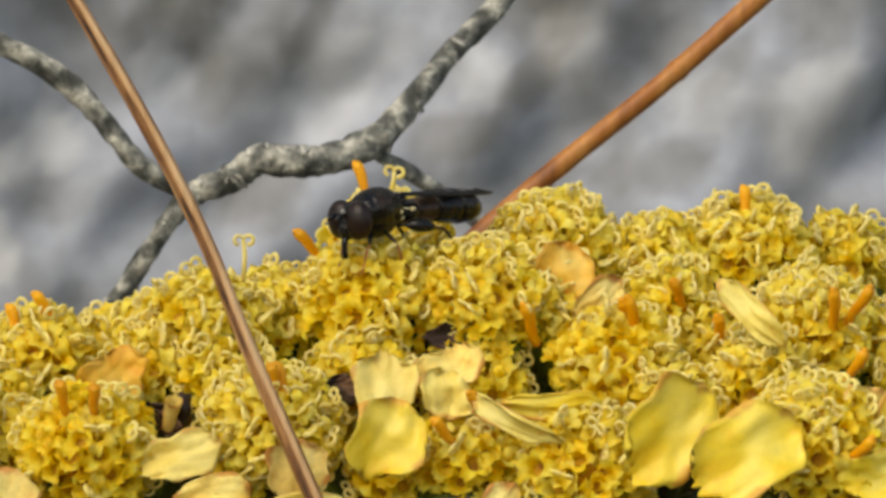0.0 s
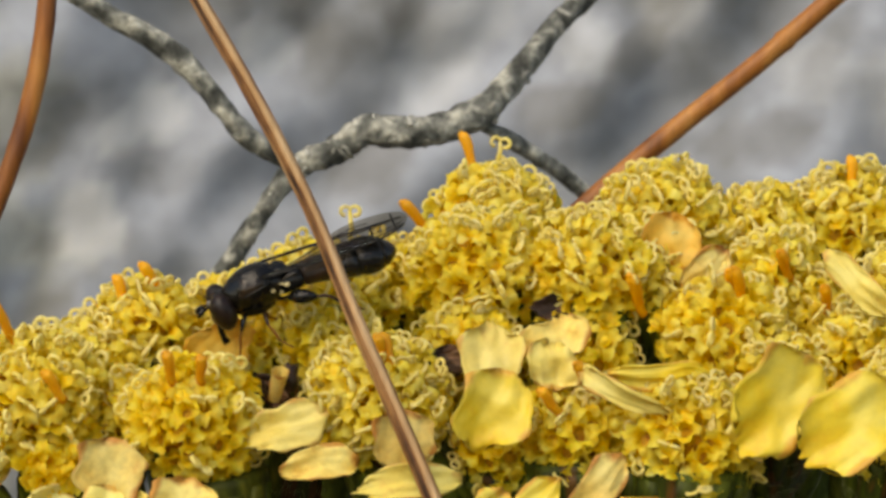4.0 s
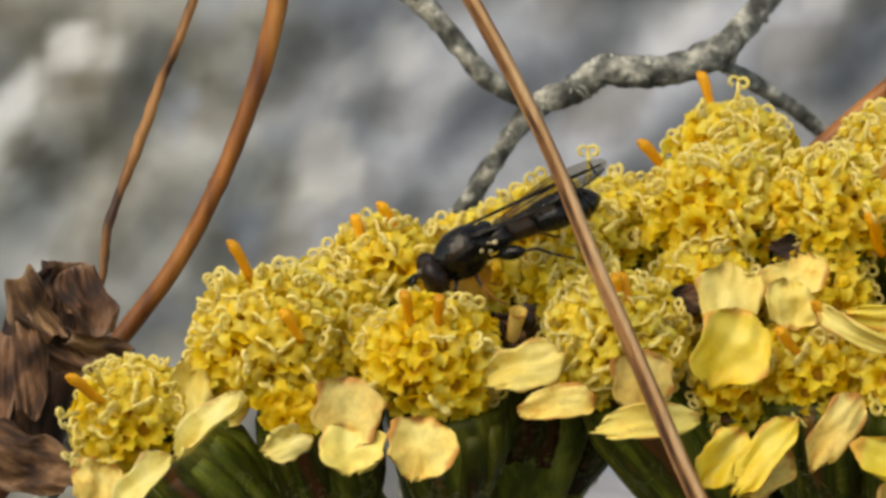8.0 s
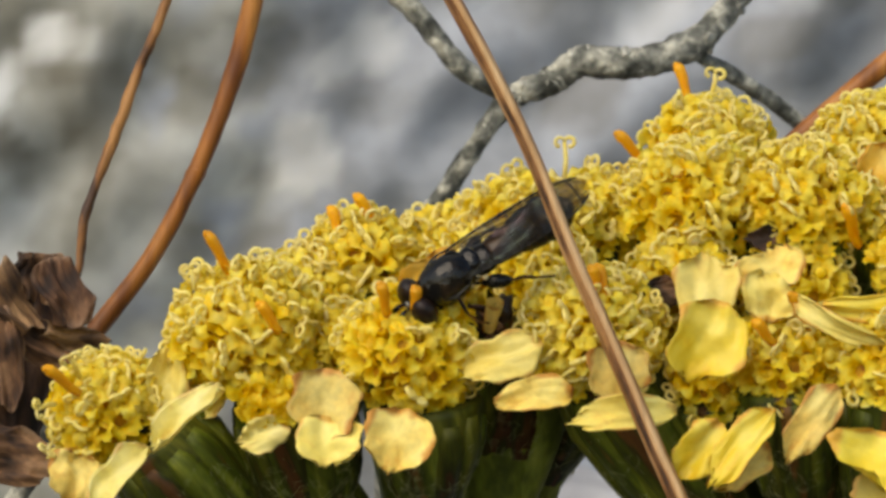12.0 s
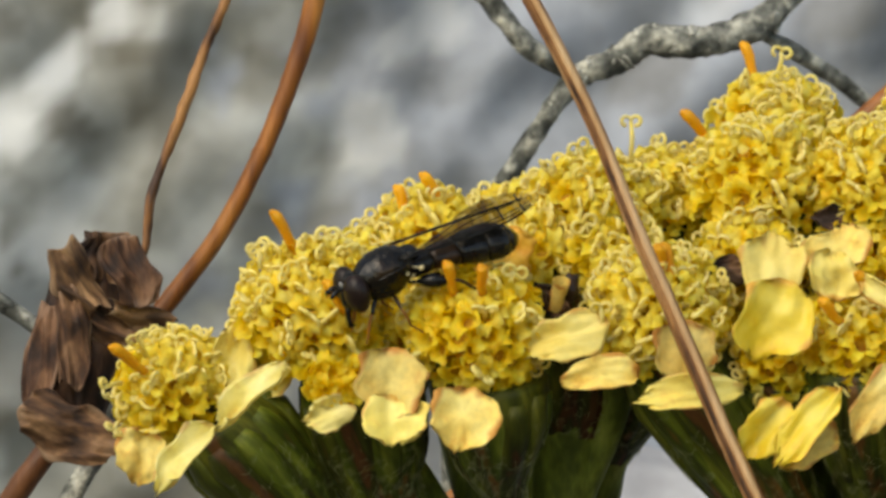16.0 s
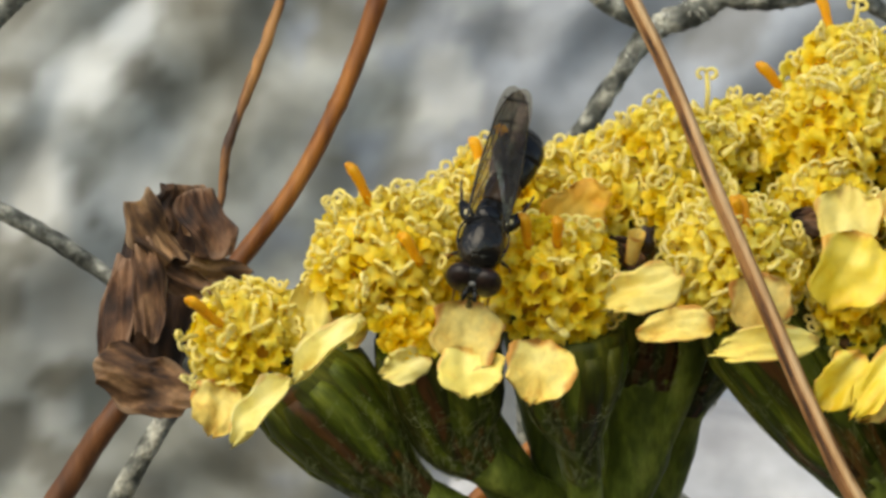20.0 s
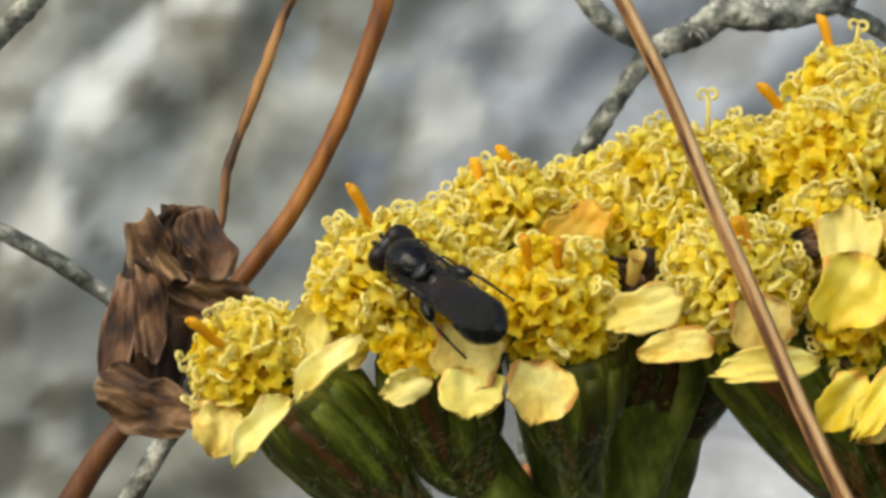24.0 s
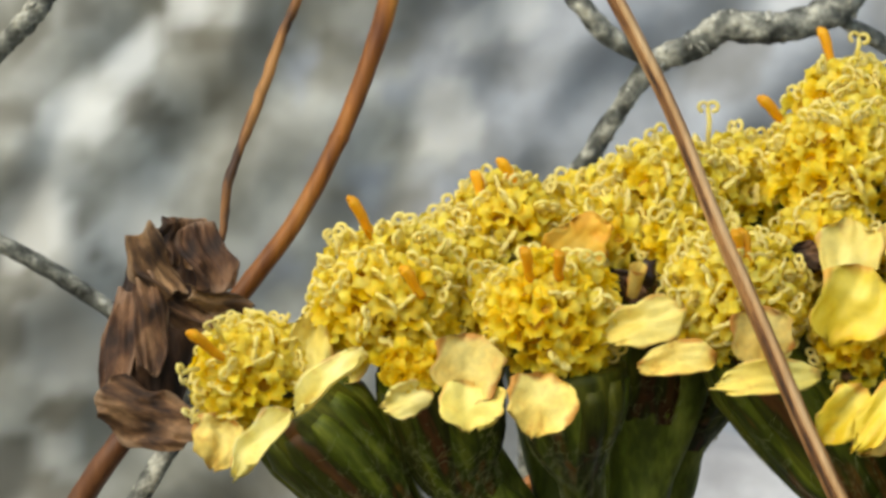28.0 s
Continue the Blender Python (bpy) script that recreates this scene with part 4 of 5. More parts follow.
# centre, way, length, width, look, lean, roll
petal((-4.90, -9.00, -5.50), 218, 4.0, 1.5, "w", 10, 40, 300, 0.2, 0.5)
petal((-7.75, -9.00, -8.15), 226, 3.7, 1.35, "w", 15, 30, 301, 0.2, 0.5)
petal((-9.70, -7.00, -8.20), 250, 2.4, 2.2, "d", 10, 0, 302)
petal((-1.41, -9.00, -6.42), 195, 2.2, 1.4, "w", 20, 10, 303)
petal((0.95, -10.60, -5.05), 255, 3.1, 3.0, "d", 12, 0, 304)
petal((1.25, -11.00, -6.52), 262, 2.1, 2.8, "p", 30, 0, 305)
petal((4.10, -11.00, -6.45), 258, 2.7, 2.9, "d", 20, 0, 306)
petal((8.60, -9.00, -3.17), 200, 3.9, 2.1, "p", 10, 25, 307)
petal((10.14, -10.00, -4.70), 182, 3.4, 1.5, "d", 20, 20, 308)
petal((14.01, -11.00, -5.45), 182, 4.6, 1.5, "p", 20, 20, 309)
petal((13.65, -10.50, -3.63), 268, 2.5, 2.7, "d", 5, 0, 310)
petal((17.46, -10.00, -2.38), 250, 3.6, 3.3, "y", 10, 0, 311)
petal((17.53, -8.00, -0.02), 95, 2.8, 2.8, "p", -10, 0, 312)
petal((20.34, -7.50, 0.71), 85, 2.0, 2.9, "d", -15, 0, 313)
petal((20.10, -8.50, -0.51), 80, 2.2, 2.5, "p", -10, 0, 314)
petal((22.78, -10.50, -1.71), -31, 4.2, 1.1, "p", 10, 30, 315)
petal((24.60, -9.00, -1.06), -4, 4.4, 1.3, "y", 5, 25, 316)
petal((17.11, -11.00, -6.99), 235, 2.9, 2.1, "y", 15, 0, 317)
petal((18.75, -11.60, -6.73), 226, 4.2, 1.6, "y", 15, 20, 318)
petal((18.82, -10.60, -7.67), 215, 3.0, 1.7, "d", 10, 0, 319)
petal((21.87, -11.00, -5.81), 236, 3.8, 1.7, "d", 15, 10, 320)
petal((25.11, -13.00, -7.37), 265, 2.7, 5.0, "y", 25, 0, 321)
petal((25.61, -12.00, -8.88), 268, 2.3, 4.2, "p", 10, 0, 322)
petal((29.56, -11.80, -2.02), 228, 4.9, 3.7, "y", 15, -10, 323)
petal((32.54, -13.60, -2.79), 212, 5.2, 3.8, "y", 15, 10, 324)
petal((25.73, -3.00, 4.84), 250, 2.7, 2.6, "o", 5, 0, 325)
petal((27.18, -4.00, 3.69), 225, 2.6, 1.5, "d", 10, 0, 326)
petal((33.37, -7.00, 2.98), -47, 4.0, 1.3, "p", 10, 15, 327)
petal((5.90, -4.60, 0.30), 84, 2.3, 2.8, "o", 15, 0, 328)
petal((-4.22, -5.20, -4.63), 60, 2.8, 1.9, "p", -5, 0, 340)
petal((-5.69, -6.20, -4.03), 95, 2.9, 1.9, "p", -5, 0, 329)
petal((38.14, -10.00, -1.38), 240, 2.6, 2.4, "p", 10, 0, 330)
petal((38.11, -12.00, -4.01), 200, 3.0, 2.0, "y", 10, 0, 331)
petal((39.72, -10.00, -1.99), 250, 4.0, 3.0, "y", 10, 0, 332)

ANTHER_MESH = anther_mesh()


def anther(foot, tip):
    d = Vector(tip) - Vector(foot)
    m = axes(d, (0, -1, 0.3), Vector(foot) - d * 0.25) @ Matrix.Diagonal((1, 1, d.length * 1.25 / 1.5, 1))
    head, fm = nearest_head(foot)
    part("anther_tube", ANTHER_MESH, head, fm.inverted() @ m, "orange anther tube")


# foot and tip of each orange anther tube
anther((-3.08, -6.00, 0.64), (-4.00, -6.50, 2.17))
anther((-9.75, -8.00, -4.44), (-10.85, -9.00, -3.60))
anther((-1.02, -8.50, -1.79), (-1.74, -9.00, -0.82))
anther((3.72, -9.00, -1.06), (3.43, -9.50, 0.02))
anther((4.98, -9.00, -1.06), (4.92, -9.50, -0.12))
anther((17.43, 4.00, 8.51), (16.92, 4.00, 9.85))
anther((15.08, 0.00, 5.57), (14.01, -0.50, 6.66))
anther((1.74, -1.00, 2.31), (1.34, -1.00, 3.38))
anther((3.31, -1.00, 2.71), (2.48, -1.50, 3.90))
anther((24.30, -4.00, 2.00), (23.77, -5.00, 3.34))
anther((28.25, -4.00, 2.49), (28.03, -5.00, 3.59))
anther((21.69, -9.00, -1.55), (20.96, -10.00, -0.45))
anther((20.07, -10.00, -2.34), (19.36, -10.50, -1.58))
anther((13.16, -8.00, -0.34), (12.77, -8.00, 0.81))
anther((24.21, -4.00, 2.11), (23.71, -5.00, 3.38))
anther((28.67, -5.00, 2.10), (28.18, -6.00, 3.67))
anther((30.86, -3.00, 3.51), (30.36, -4.00, 4.44))
anther((37.35, -5.00, 2.53), (37.17, -6.00, 4.00))
anther((38.14, -5.00, 2.90), (38.80, -6.00, 4.12))
anther((37.81, -6.00, 0.14), (38.42, -7.00, 1.36))
anther((37.22, -12.00, -3.22), (37.91, -13.00, -2.39))
anther((34.45, 3.00, 7.58), (34.34, 3.00, 8.80))
anther((32.47, -4.00, 1.91), (32.19, -5.00, 2.89))
anther((12.76, -8.00, -0.34), (12.50, -8.50, 0.75))


def tall_style(foot, top):
    b = Build()
    f, t = Vector(foot), Vector(top)
    d = (t - f).normalized()
    side = Vector((d.z, -0.15, -d.x)).normalized()
    tube(b, [f - d * 0.3, (f + t) / 2 + side * 0.06, t], [0.12, 0.11, 0.10], 6, 0)
    curl(b, t - side * 0.02, side, d, 0.25, 0.80, 0.085, 0)
    curl(b, t + side * 0.02, (side * -1 + Vector((0, -0.3, 0))).normalized(), d, 0.24, 0.75, 0.08, 0)
    head, fm = nearest_head(foot)
    part("style", b.mesh("style", STYLE), head, fm.inverted(), "tall cream style with two curled arms")


for foot, top in [((11.67, -1.00, 4.88), (11.67, -1.00, 6.25)), ((18.52, 4.00, 8.76), (18.64, 4.00, 9.45)), ((-10.69, -7.00, -5.21), (-11.21, -8.00, -5.36)),
                  ((-9.54, -7.00, -3.87), (-9.85, -8.00, -3.18)), ((10.07, -8.50, -2.88), (10.05, -9.00, -1.91)), ((-4.62, -6.00, 0.02), (-4.74, -6.00, 0.64)),
                  ((23.98, 0.00, 7.07), (24.10, 0.00, 7.69)), ((27.30, 2.00, 6.99), (27.30, 2.00, 8.00)), ((33.12, 3.00, 7.40), (33.17, 3.00, 7.91)),
                  ((36.44, 3.00, 7.03), (36.49, 3.00, 7.66)), ((-10.61, -6.00, -6.82), (-10.86, -7.00, -7.16))]:
    tall_style(foot, top)


# golden florets that hang below the rim of the head with the whitish petal
rng1 = random.Random(81)
for k in range(16):
    p = Vector((-2.3 + 2.5 * (k % 8) / 7 + 0.2 * rng1.random(), -8.2 + 0.4 * rng1.random(), -4.35 - 0.75 * (k // 8) - 0.2 * rng1.random()))
    head, fm = nearest_head((-1.0, -6.0, -1.5))
    way = Vector((0.5 * (rng1.random() - 0.5), -1.0, -0.55))
    part("floret", FLORET_MESH[0][rng1.randrange(9)], head, fm.inverted() @ axes(way, (1, 0, 0.3), p))


def spent_bud():
    """A pale tube between the heads, open at one end, with dark lumps for the shaded hollow beside it."""
    b = Build()
    a, e = Vector((8.16, -6.00, -2.00)), Vector((8.42, -7.00, -0.80))
    pts = [a.lerp(e, i / 6) for i in range(7)]
    tube(b, pts, [0.24, 0.29, 0.31, 0.32, 0.33, 0.36, 0.41], 12, caps=False, wobble=0.08, seed=5)
    tube(b, pts[3:], [0.26, 0.27, 0.30, 0.35], 12, caps=False, wobble=0.08, seed=6)
    head, fm = nearest_head(a)
    bud = part("spent_bud", b.mesh("spent_bud", PETAL_DULL), head, fm.inverted(), "pale tubular spent bud")
    # two dark lumps added as the shade of the hollow
    b = Build()
    ellipsoid(b, (8.84, -6.20, -1.05), (0.50, 0.4, 0.58), 0, 10, 14, warp=lambda p: p * (1 + 0.5 * noise.noise(p * 3)))
    ellipsoid(b, (7.54, -5.60, -1.64), (0.42, 0.4, 0.48), 0, 10, 14, warp=lambda p: p * (1 + 0.5 * noise.noise(p * 3)))
    part("dark_mouth", b.mesh("dark_mouth", FLY_BROWN), head, fm.inverted(), "dark lumps painting the shaded hollow beside the spent bud")
    # dry brown bits; those near x 7, 8 and 20 paint shaded gaps
    for k, (p, ang, ln, wd) in enumerate((((15.66, -6.00, -0.42), 200, 1.7, 1.3), ((15.08, -5.50, -0.95), 120, 1.5, 1.0), ((7.38, -5.00, -1.57), 160, 1.6, 1.2),
                                          ((15.65, -6.00, -0.30), 190, 1.6, 1.3), ((20.57, -4.00, 1.91), 170, 2.0, 1.2), ((7.98, -5.00, -1.65), 150, 1.8, 1.2))):
        q = radians(ang)
        y = Vector((math.cos(q), -0.2, math.sin(q)))
        n = Vector((0, -1, 0.2))
        m = axes(n - y * n.dot(y) / y.length_squared, y, p)
        head, fm = nearest_head(p)
        part("dry_shred", petal_mesh(ln, wd, 700 + k, DRY, 0.3, 0.2, crumple=0.4), head, fm.inverted() @ m, "dark brown shred, dry remains and painted gap shade")


spent_bud()


# ---------------------------------------------------------------- withered head
def dry_sheet(length, width, seed, curl_=0.5, twist=0.0, crumple=0.3, point=0.0):
    """A torn, crumpled papery sepal: y runs along it, z is its face; its long edges curl over."""
    rng = random.Random(seed)
    off = rng.random() * 40
    nu, nv = 30, 36
    top, low = [], []
    for j in range(nv + 1):
        s = j / nv
        for i in range(nu + 1):
            u = 2 * i / nu - 1
            half = 0.5 * width * (0.75 + 0.35 * math.sin(math.pi * s)) * (1 + 0.35 * noise.noise(Vector((off, s * 3.2, 2.0 if u > 0 else 7.0))) * (1 - point * s ** 1.6))
            y = length * (s - 0.5) + 0.10 * length * (2 * s - 1) ** 3 * noise.noise(Vector((u * 1.1 + off, 4.4, 1.0)))
            a = u * 1.9 * curl_
            x = half * (math.sin(a) / a if abs(a) > 1e-3 else 1.0) * u + 0.12 * width * noise.noise(Vector((s * 2.0, off, 3)))
            z = -half * (1 - math.cos(a)) * (1 if curl_ > 0 else -1) * 0.7
            fold = 1 - 2.4 * abs(noise.noise(Vector((u * 0.9 + 0.5 * s + off, s * 1.2, off))))
            fine = 1 - 2.4 * abs(noise.noise(Vector((u * 2.6 + 1.1 * s + off, s * 1.1, off + 9))))
            z += width * crumple * (0.50 * fold + 0.16 * fine)
            c, w = math.cos(twist * (s - 0.5)), math.sin(twist * (s - 0.5))
            x, z = x * c - z * w, x * w + z * c
            top.append((x, y, z))
            low.append((x, y, z - 0.08))
    n, k = nu + 1, len(top)
    ft = [(j * n + i, j * n + i + 1, (j + 1) * n + i + 1, (j + 1) * n + i) for j in range(nv) for i in range(nu)]
    rim = list(range(n)) + [j * n + nu for j in range(1, nv + 1)] + [nv * n + i for i in range(nu - 1, -1, -1)] + [j * n for j in range(nv - 1, 0, -1)]
    fr = [(rim[i], rim[i] + k, rim[(i + 1) % len(rim)] + k, rim[(i + 1) % len(rim)]) for i in range(len(rim))]
    b = Build()
    b.add(top + low, ft + [tuple(q + k for q in f[::-1]) for f in ft] + fr)
    return b.mesh("sepal", DRY_LIP)


def withered_head():
    c = Vector((-12.42, 2.00, -4.00))
    ob = thing("withered_head", "crumpled dark brown withered flower head beside the yellow cluster", "dry flower", place=c)
    # the shrunken core: a lumpy, furrowed body, narrower at the top
    b = Build()

    def furrowed(p):
        a = math.atan2(p.y, p.x)
        ridge = 1 - 2.6 * abs(noise.noise(Vector((a * 1.4, p.z * 0.25, 3.3))))
        ridge2 = 1 - 2.6 * abs(noise.noise(Vector((a * 3.1 + 0.3 * p.z, p.z * 0.5, 8.1))))
        lean = 0.16 * p.z + 0.10 * math.sin(p.z * 1.3)
        waist = 1 - 0.12 * math.exp(-((p.z - 2.2) / 1.0) ** 2)
        q = p * (1 + 0.15 * ridge + 0.08 * ridge2 + 0.05 * noise.noise(p * 1.7))
        return Vector((q.x * waist + lean, q.y * waist, p.z + 0.35 * noise.noise(Vector((p.x, p.y, 2.0)))))
    ellipsoid(b, (-0.5, 0, 0.1), (1.9, 1.7, 4.8), 0, 60, 80, warp=furrowed)
    part("crumpled_body", b.mesh("crumpled_body", DRY), ob)
    # torn sepals folded over it: place, way, length, width, curl, twist, tilt
    sheets = [((-12.75, -0.10, -0.70), 118, 3.4, 2.3, 0.6, 0.5, 0.2), ((-10.70, 0.10, -0.45), 98, 3.0, 2.6, -0.5, 0.4, 0.35),
              ((-11.75, 1.30, 0.25), 85, 2.2, 3.0, 0.4, -0.5, 0.1), ((-13.10, -0.40, -3.30), 95, 4.4, 2.1, 0.75, 0.5, -0.25),
              ((-14.20, 0.40, -4.40), 84, 5.2, 2.0, 0.5, -0.5, -0.6), ((-9.85, 0.20, -2.35), -12, 3.2, 1.9, 1.0, 0.3, 0.3),
              ((-11.60, 0.40, -2.70), 150, 2.8, 2.0, 0.7, -0.6, 0.1)]
    for k, (p, ang, ln, wd, cu, tw, tilt) in enumerate(sheets):
        a = radians(ang)
        m = axes(Vector((tilt, -1, 0.15)), Vector((math.cos(a), 0, math.sin(a))), Vector(p) - c)
        part("sepal", dry_sheet(ln, wd, 970 + k, cu, tw, 0.46), ob, m)
    # the broad torn sepal that hangs at its foot
    a = radians(-22)
    m = axes(Vector((0.15, -1, 0.3)), Vector((math.cos(a), 0, math.sin(a))), Vector((-13.05, -0.70, -7.35)) - c)
    part("hanging_sepal", dry_sheet(4.4, 2.8, 951, 0.4, 0.5, 0.34, 0.72), ob, m, "lighter brown torn sepal")


withered_head()


# ---------------------------------------------------------------- the hoverfly: +x ahead, +z its back
def leg(parent, hip, knee, ankle, toe, mats, thick=(0.11, 0.075, 0.05), club=0.0, neck=0.0, bow=0.10):
    """neck: the share of the femur that stays thin before it swells into a club."""
    hip, knee, ankle, toe = map(Vector, (hip, knee, ankle, toe))
    b = Build()
    n = 10
    radii = []
    for i in range(n):
        f = i / (n - 1)
        g = max(0.0, (f - neck) / (1 - neck))
        radii.append(thick[0] * 0.62 + (thick[0] * 0.38 + club) * math.sin(math.pi * min(1.0, g * 0.94 + 0.03)) ** 0.8 * (1 if f >= neck else 0))
    tube(b, [hip.lerp(knee, i / (n - 1)) + Vector((0, 0, 0.05 * math.sin(math.pi * i / (n - 1)))) for i in range(n)], radii, 10)
    femur = part("leg", b.mesh("femur", mats[0]), parent)
    b = Build()
    line = spline([knee, knee.lerp(ankle, 0.5) + Vector((0, 0, bow)), ankle], 4)
    tube(b, line, spread([thick[1] * 0.8, thick[1], thick[1] * 1.1, thick[1]], len(line)), 7)
    part("tibia", b.mesh("tibia", mats[1]), femur)
    b = Build()
    tube(b, [ankle.lerp(toe, i / 9) for i in range(10)], [thick[2] * (1.15 if i % 2 else 0.8) for i in range(10)], 6)
    part("foot", b.mesh("foot", mats[1]), femur)


def wing_mesh(side):
    """A long rounded wing; x runs back from the hinge, its straight fore edge lies outside."""
    b = Build()
    nx, ny = 22, 8
    L_ = 6.45
    grid = []
    for i in range(nx + 1):
        s = 1 - (1 - i / nx) ** 1.35
        body = min(s, 0.66)
        outer = 0.14 * math.sin(math.pi * body * 1.1)
        inner = -(0.18 + 1.16 * math.sin(min(1.0, body * 1.45) * math.pi / 2) ** 2.4)
        tip = max(0.0, (s - 0.66) / 0.34)
        mid, half = (outer + inner) / 2, (outer - inner) / 2 * math.sqrt(max(0.0, 1 - tip ** 2.2)) + 0.01
        mid -= 0.10 * tip ** 2
        outer, inner = mid + half, mid - half
        for j in range(ny + 1):
            q = j / ny
            y = outer + (inner - outer) * q
            grid.append((-L_ * s, side * y, 0.05 * math.sin(q * 11) * (1 - s) + 0.14 * math.sin(s * 3.1) * (0.5 - abs(q - 0.4))))
    n = ny + 1
    faces = [(i * n + j, i * n + j + 1, (i + 1) * n + j + 1, (i + 1) * n + j) for i in range(nx) for j in range(ny)]
    b.add(grid, faces)
    return b, grid, n, nx


WINGS = {}


def wing_pose(s, lift, fold, roll=14):
    """lift: degrees above the back; fold: degrees by which the tip closes over the body (minus: spread)."""
    m = Matrix.Translation(Vector((-0.45, s * 0.82, 0.58 + (0.07 if s > 0 else 0))) * MM)
    return m @ Matrix.Rotation(radians(s * (fold - 6)), 4, "Z") @ Matrix.Rotation(radians(lift), 4, "Y") @ Matrix.Rotation(radians(s * -roll), 4, "X")


def hoverfly():
    ob = new("hoverfly")
    ob.empty_display_size = 0.002
    ob.scale = (1.06, 1.06, 1.06)
    tagged(ob, "small glossy black hoverfly with clear folded wings on yellow flowers", "fly")
    # thorax with its shoulder lines, scutellum and breast
    b = Build()

    def humped(p):
        groove = 0.05 * math.exp(-((p.x + 0.12) / 0.10) ** 2) * max(0.0, abs(p.y) - 0.35)
        return Vector((p.x, p.y * (1 - groove), p.z * (1.16 - 0.06 * p.x - 0.07 * p.x * p.x) - groove))
    ellipsoid(b, (0.05, 0, 0.04), (1.38, 0.98, 0.84), 0, 22, 30, warp=humped)
    ellipsoid(b, (0.15, 0, -0.45), (1.05, 0.82, 0.66), 0, 12, 16)
    thorax = part("thorax", b.mesh("thorax", FLY_BRONZE), ob)
    b = Build()
    ellipsoid(b, (-1.14, 0, 0.42), (0.40, 0.56, 0.26), 0, 10, 14)
    part("scutellum", b.mesh("scutellum", FLY_BRONZE), thorax)
    for s in (-1, 1):
        for x, z, rx, rz in ((-0.62, -0.06, 0.10, 0.09), (-0.90, -0.36, 0.18, 0.10)):
            b = Build()
            ellipsoid(b, (x, s * 1.0 * math.sqrt(max(0.1, 1 - x * x / 1.5 - z * z / 1.05)), z), (rx, 0.06, rz), 0, 6, 8)
            part("pale_spot", b.mesh("pale_spot", FLY_YELLOW), thorax, label="pale yellow spot")
        # ridge between the wing and the breast
        b = Build()
        tube(b, spline([(0.75, s * 0.78, 0.12), (0.2, s * 1.0, 0.28), (-0.4, s * 0.98, 0.36), (-0.9, s * 0.66, 0.40)], 4), 0.05, 6)
        part("side_ridge", b.mesh("side_ridge", FLY_BLACK), thorax)
    # head
    b = Build()
    ellipsoid(b, (1.36, 0, -0.22), (0.40, 0.96, 0.80), 0, 12, 16)
    ellipsoid(b, (1.70, 0, -0.50), (0.26, 0.36, 0.46), 0, 8, 10)
    ellipsoid(b, (1.02, 0, -0.05), (0.3, 0.4, 0.4), 0, 8, 10)
    head = part("head", b.mesh("head", FLY_BLACK), ob, Matrix.Translation((0.16 * MM, 0, 0)))
    b = Build()
    ellipsoid(b, (1.80, 0, 0.16), (0.10, 0.16, 0.14), 0, 8, 10)
    part("frons", b.mesh("frons", FLY_GREY), head, label="grey dusted brow between the eyes")
    for s in (-1, 1):
        b = Build()
        ellipsoid(b, (1.40, s * 0.50, -0.20), (0.52, 0.66, 0.82), 0, 14, 18)
        part("eye", b.mesh("eye", FLY_EYE), head, label="large dark brown compound eye")
        b = Build()
        tube(b, [(1.74, s * 0.10, 0.02), (1.92, s * 0.14, 0.08), (2.06, s * 0.17, 0.08)], [0.055, 0.06, 0.06], 6)
        tube(b, [(2.04, s * 0.17, 0.09), (2.18, s * 0.20, 0.05), (2.36, s * 0.23, -0.04), (2.46, s * 0.24, -0.10)], [0.08, 0.115, 0.11, 0.05], 8)
        part("antenna", b.mesh("antenna", FLY_BLACK), head)
    b = Build()
    tube(b, [(1.68, 0, -0.8), (1.78, 0, -1.15), (1.80, 0, -1.5), (1.76, 0, -1.75)], [0.17, 0.13, 0.12, 0.16], 8)
    part("mouthparts", b.mesh("mouthparts", FLY_BLACK), head)
    # abdomen, ring by ring: a narrow waist and a swollen end
    prof = [(-0.9, 0.56), (-1.45, 0.60), (-2.0, 0.56), (-2.5, 0.58), (-3.1, 0.67), (-3.7, 0.80), (-4.3, 0.90), (-4.9, 0.90), (-5.4, 0.74), (-5.75, 0.46), (-5.98, 0.14)]
    abdomen = None
    for k, (i0, i1, mt) in enumerate(((0, 2, FLY_BLACK), (2, 4, FLY_BROWN), (4, 6, FLY_BLACK), (6, 8, FLY_BLACK), (8, 10, FLY_BLACK))):
        b = Build()
        verts, faces = [], []
        sides = 20
        steps = 7
        for q in range(steps + 1):
            f = q / steps
            x = prof[i0][0] + (prof[i1][0] - prof[i0][0]) * f
            r = float(np.interp(-x, [-p[0] for p in prof], [p[1] for p in prof])) * (1.0 - (0.06 if q in (0, steps) else 0) + 0.015 * math.sin(math.pi * f))
            for kk in range(sides):
                t = 2 * math.pi * kk / sides
                verts.append((x, 1.14 * r * math.cos(t), 0.84 * r * math.sin(t) - 0.20 - 0.018 * (x + 1) ** 2))
        for q in range(steps):
            for kk in range(sides):
                k2 = (kk + 1) % sides
                faces.append((q * sides + kk, (q + 1) * sides + kk, (q + 1) * sides + k2, q * sides + k2))
        faces.append(tuple(range(sides)))
        faces.append(tuple(range((steps + 1) * sides - 1, steps * sides - 1, -1)))
        b.add(verts, faces)
        b.v = [(x + 0.9, y, z) for x, y, z in b.v]
        if abdomen is None:
            abdomen = part("abdomen", b.mesh("abdomen", mt), ob, Matrix.Translation((-0.9 * MM, 0, 0)))
        else:
            part("abdomen_ring", b.mesh("abdomen_ring", mt), abdomen, label="brown waist ring" if mt is FLY_BROWN else "glossy black ring")
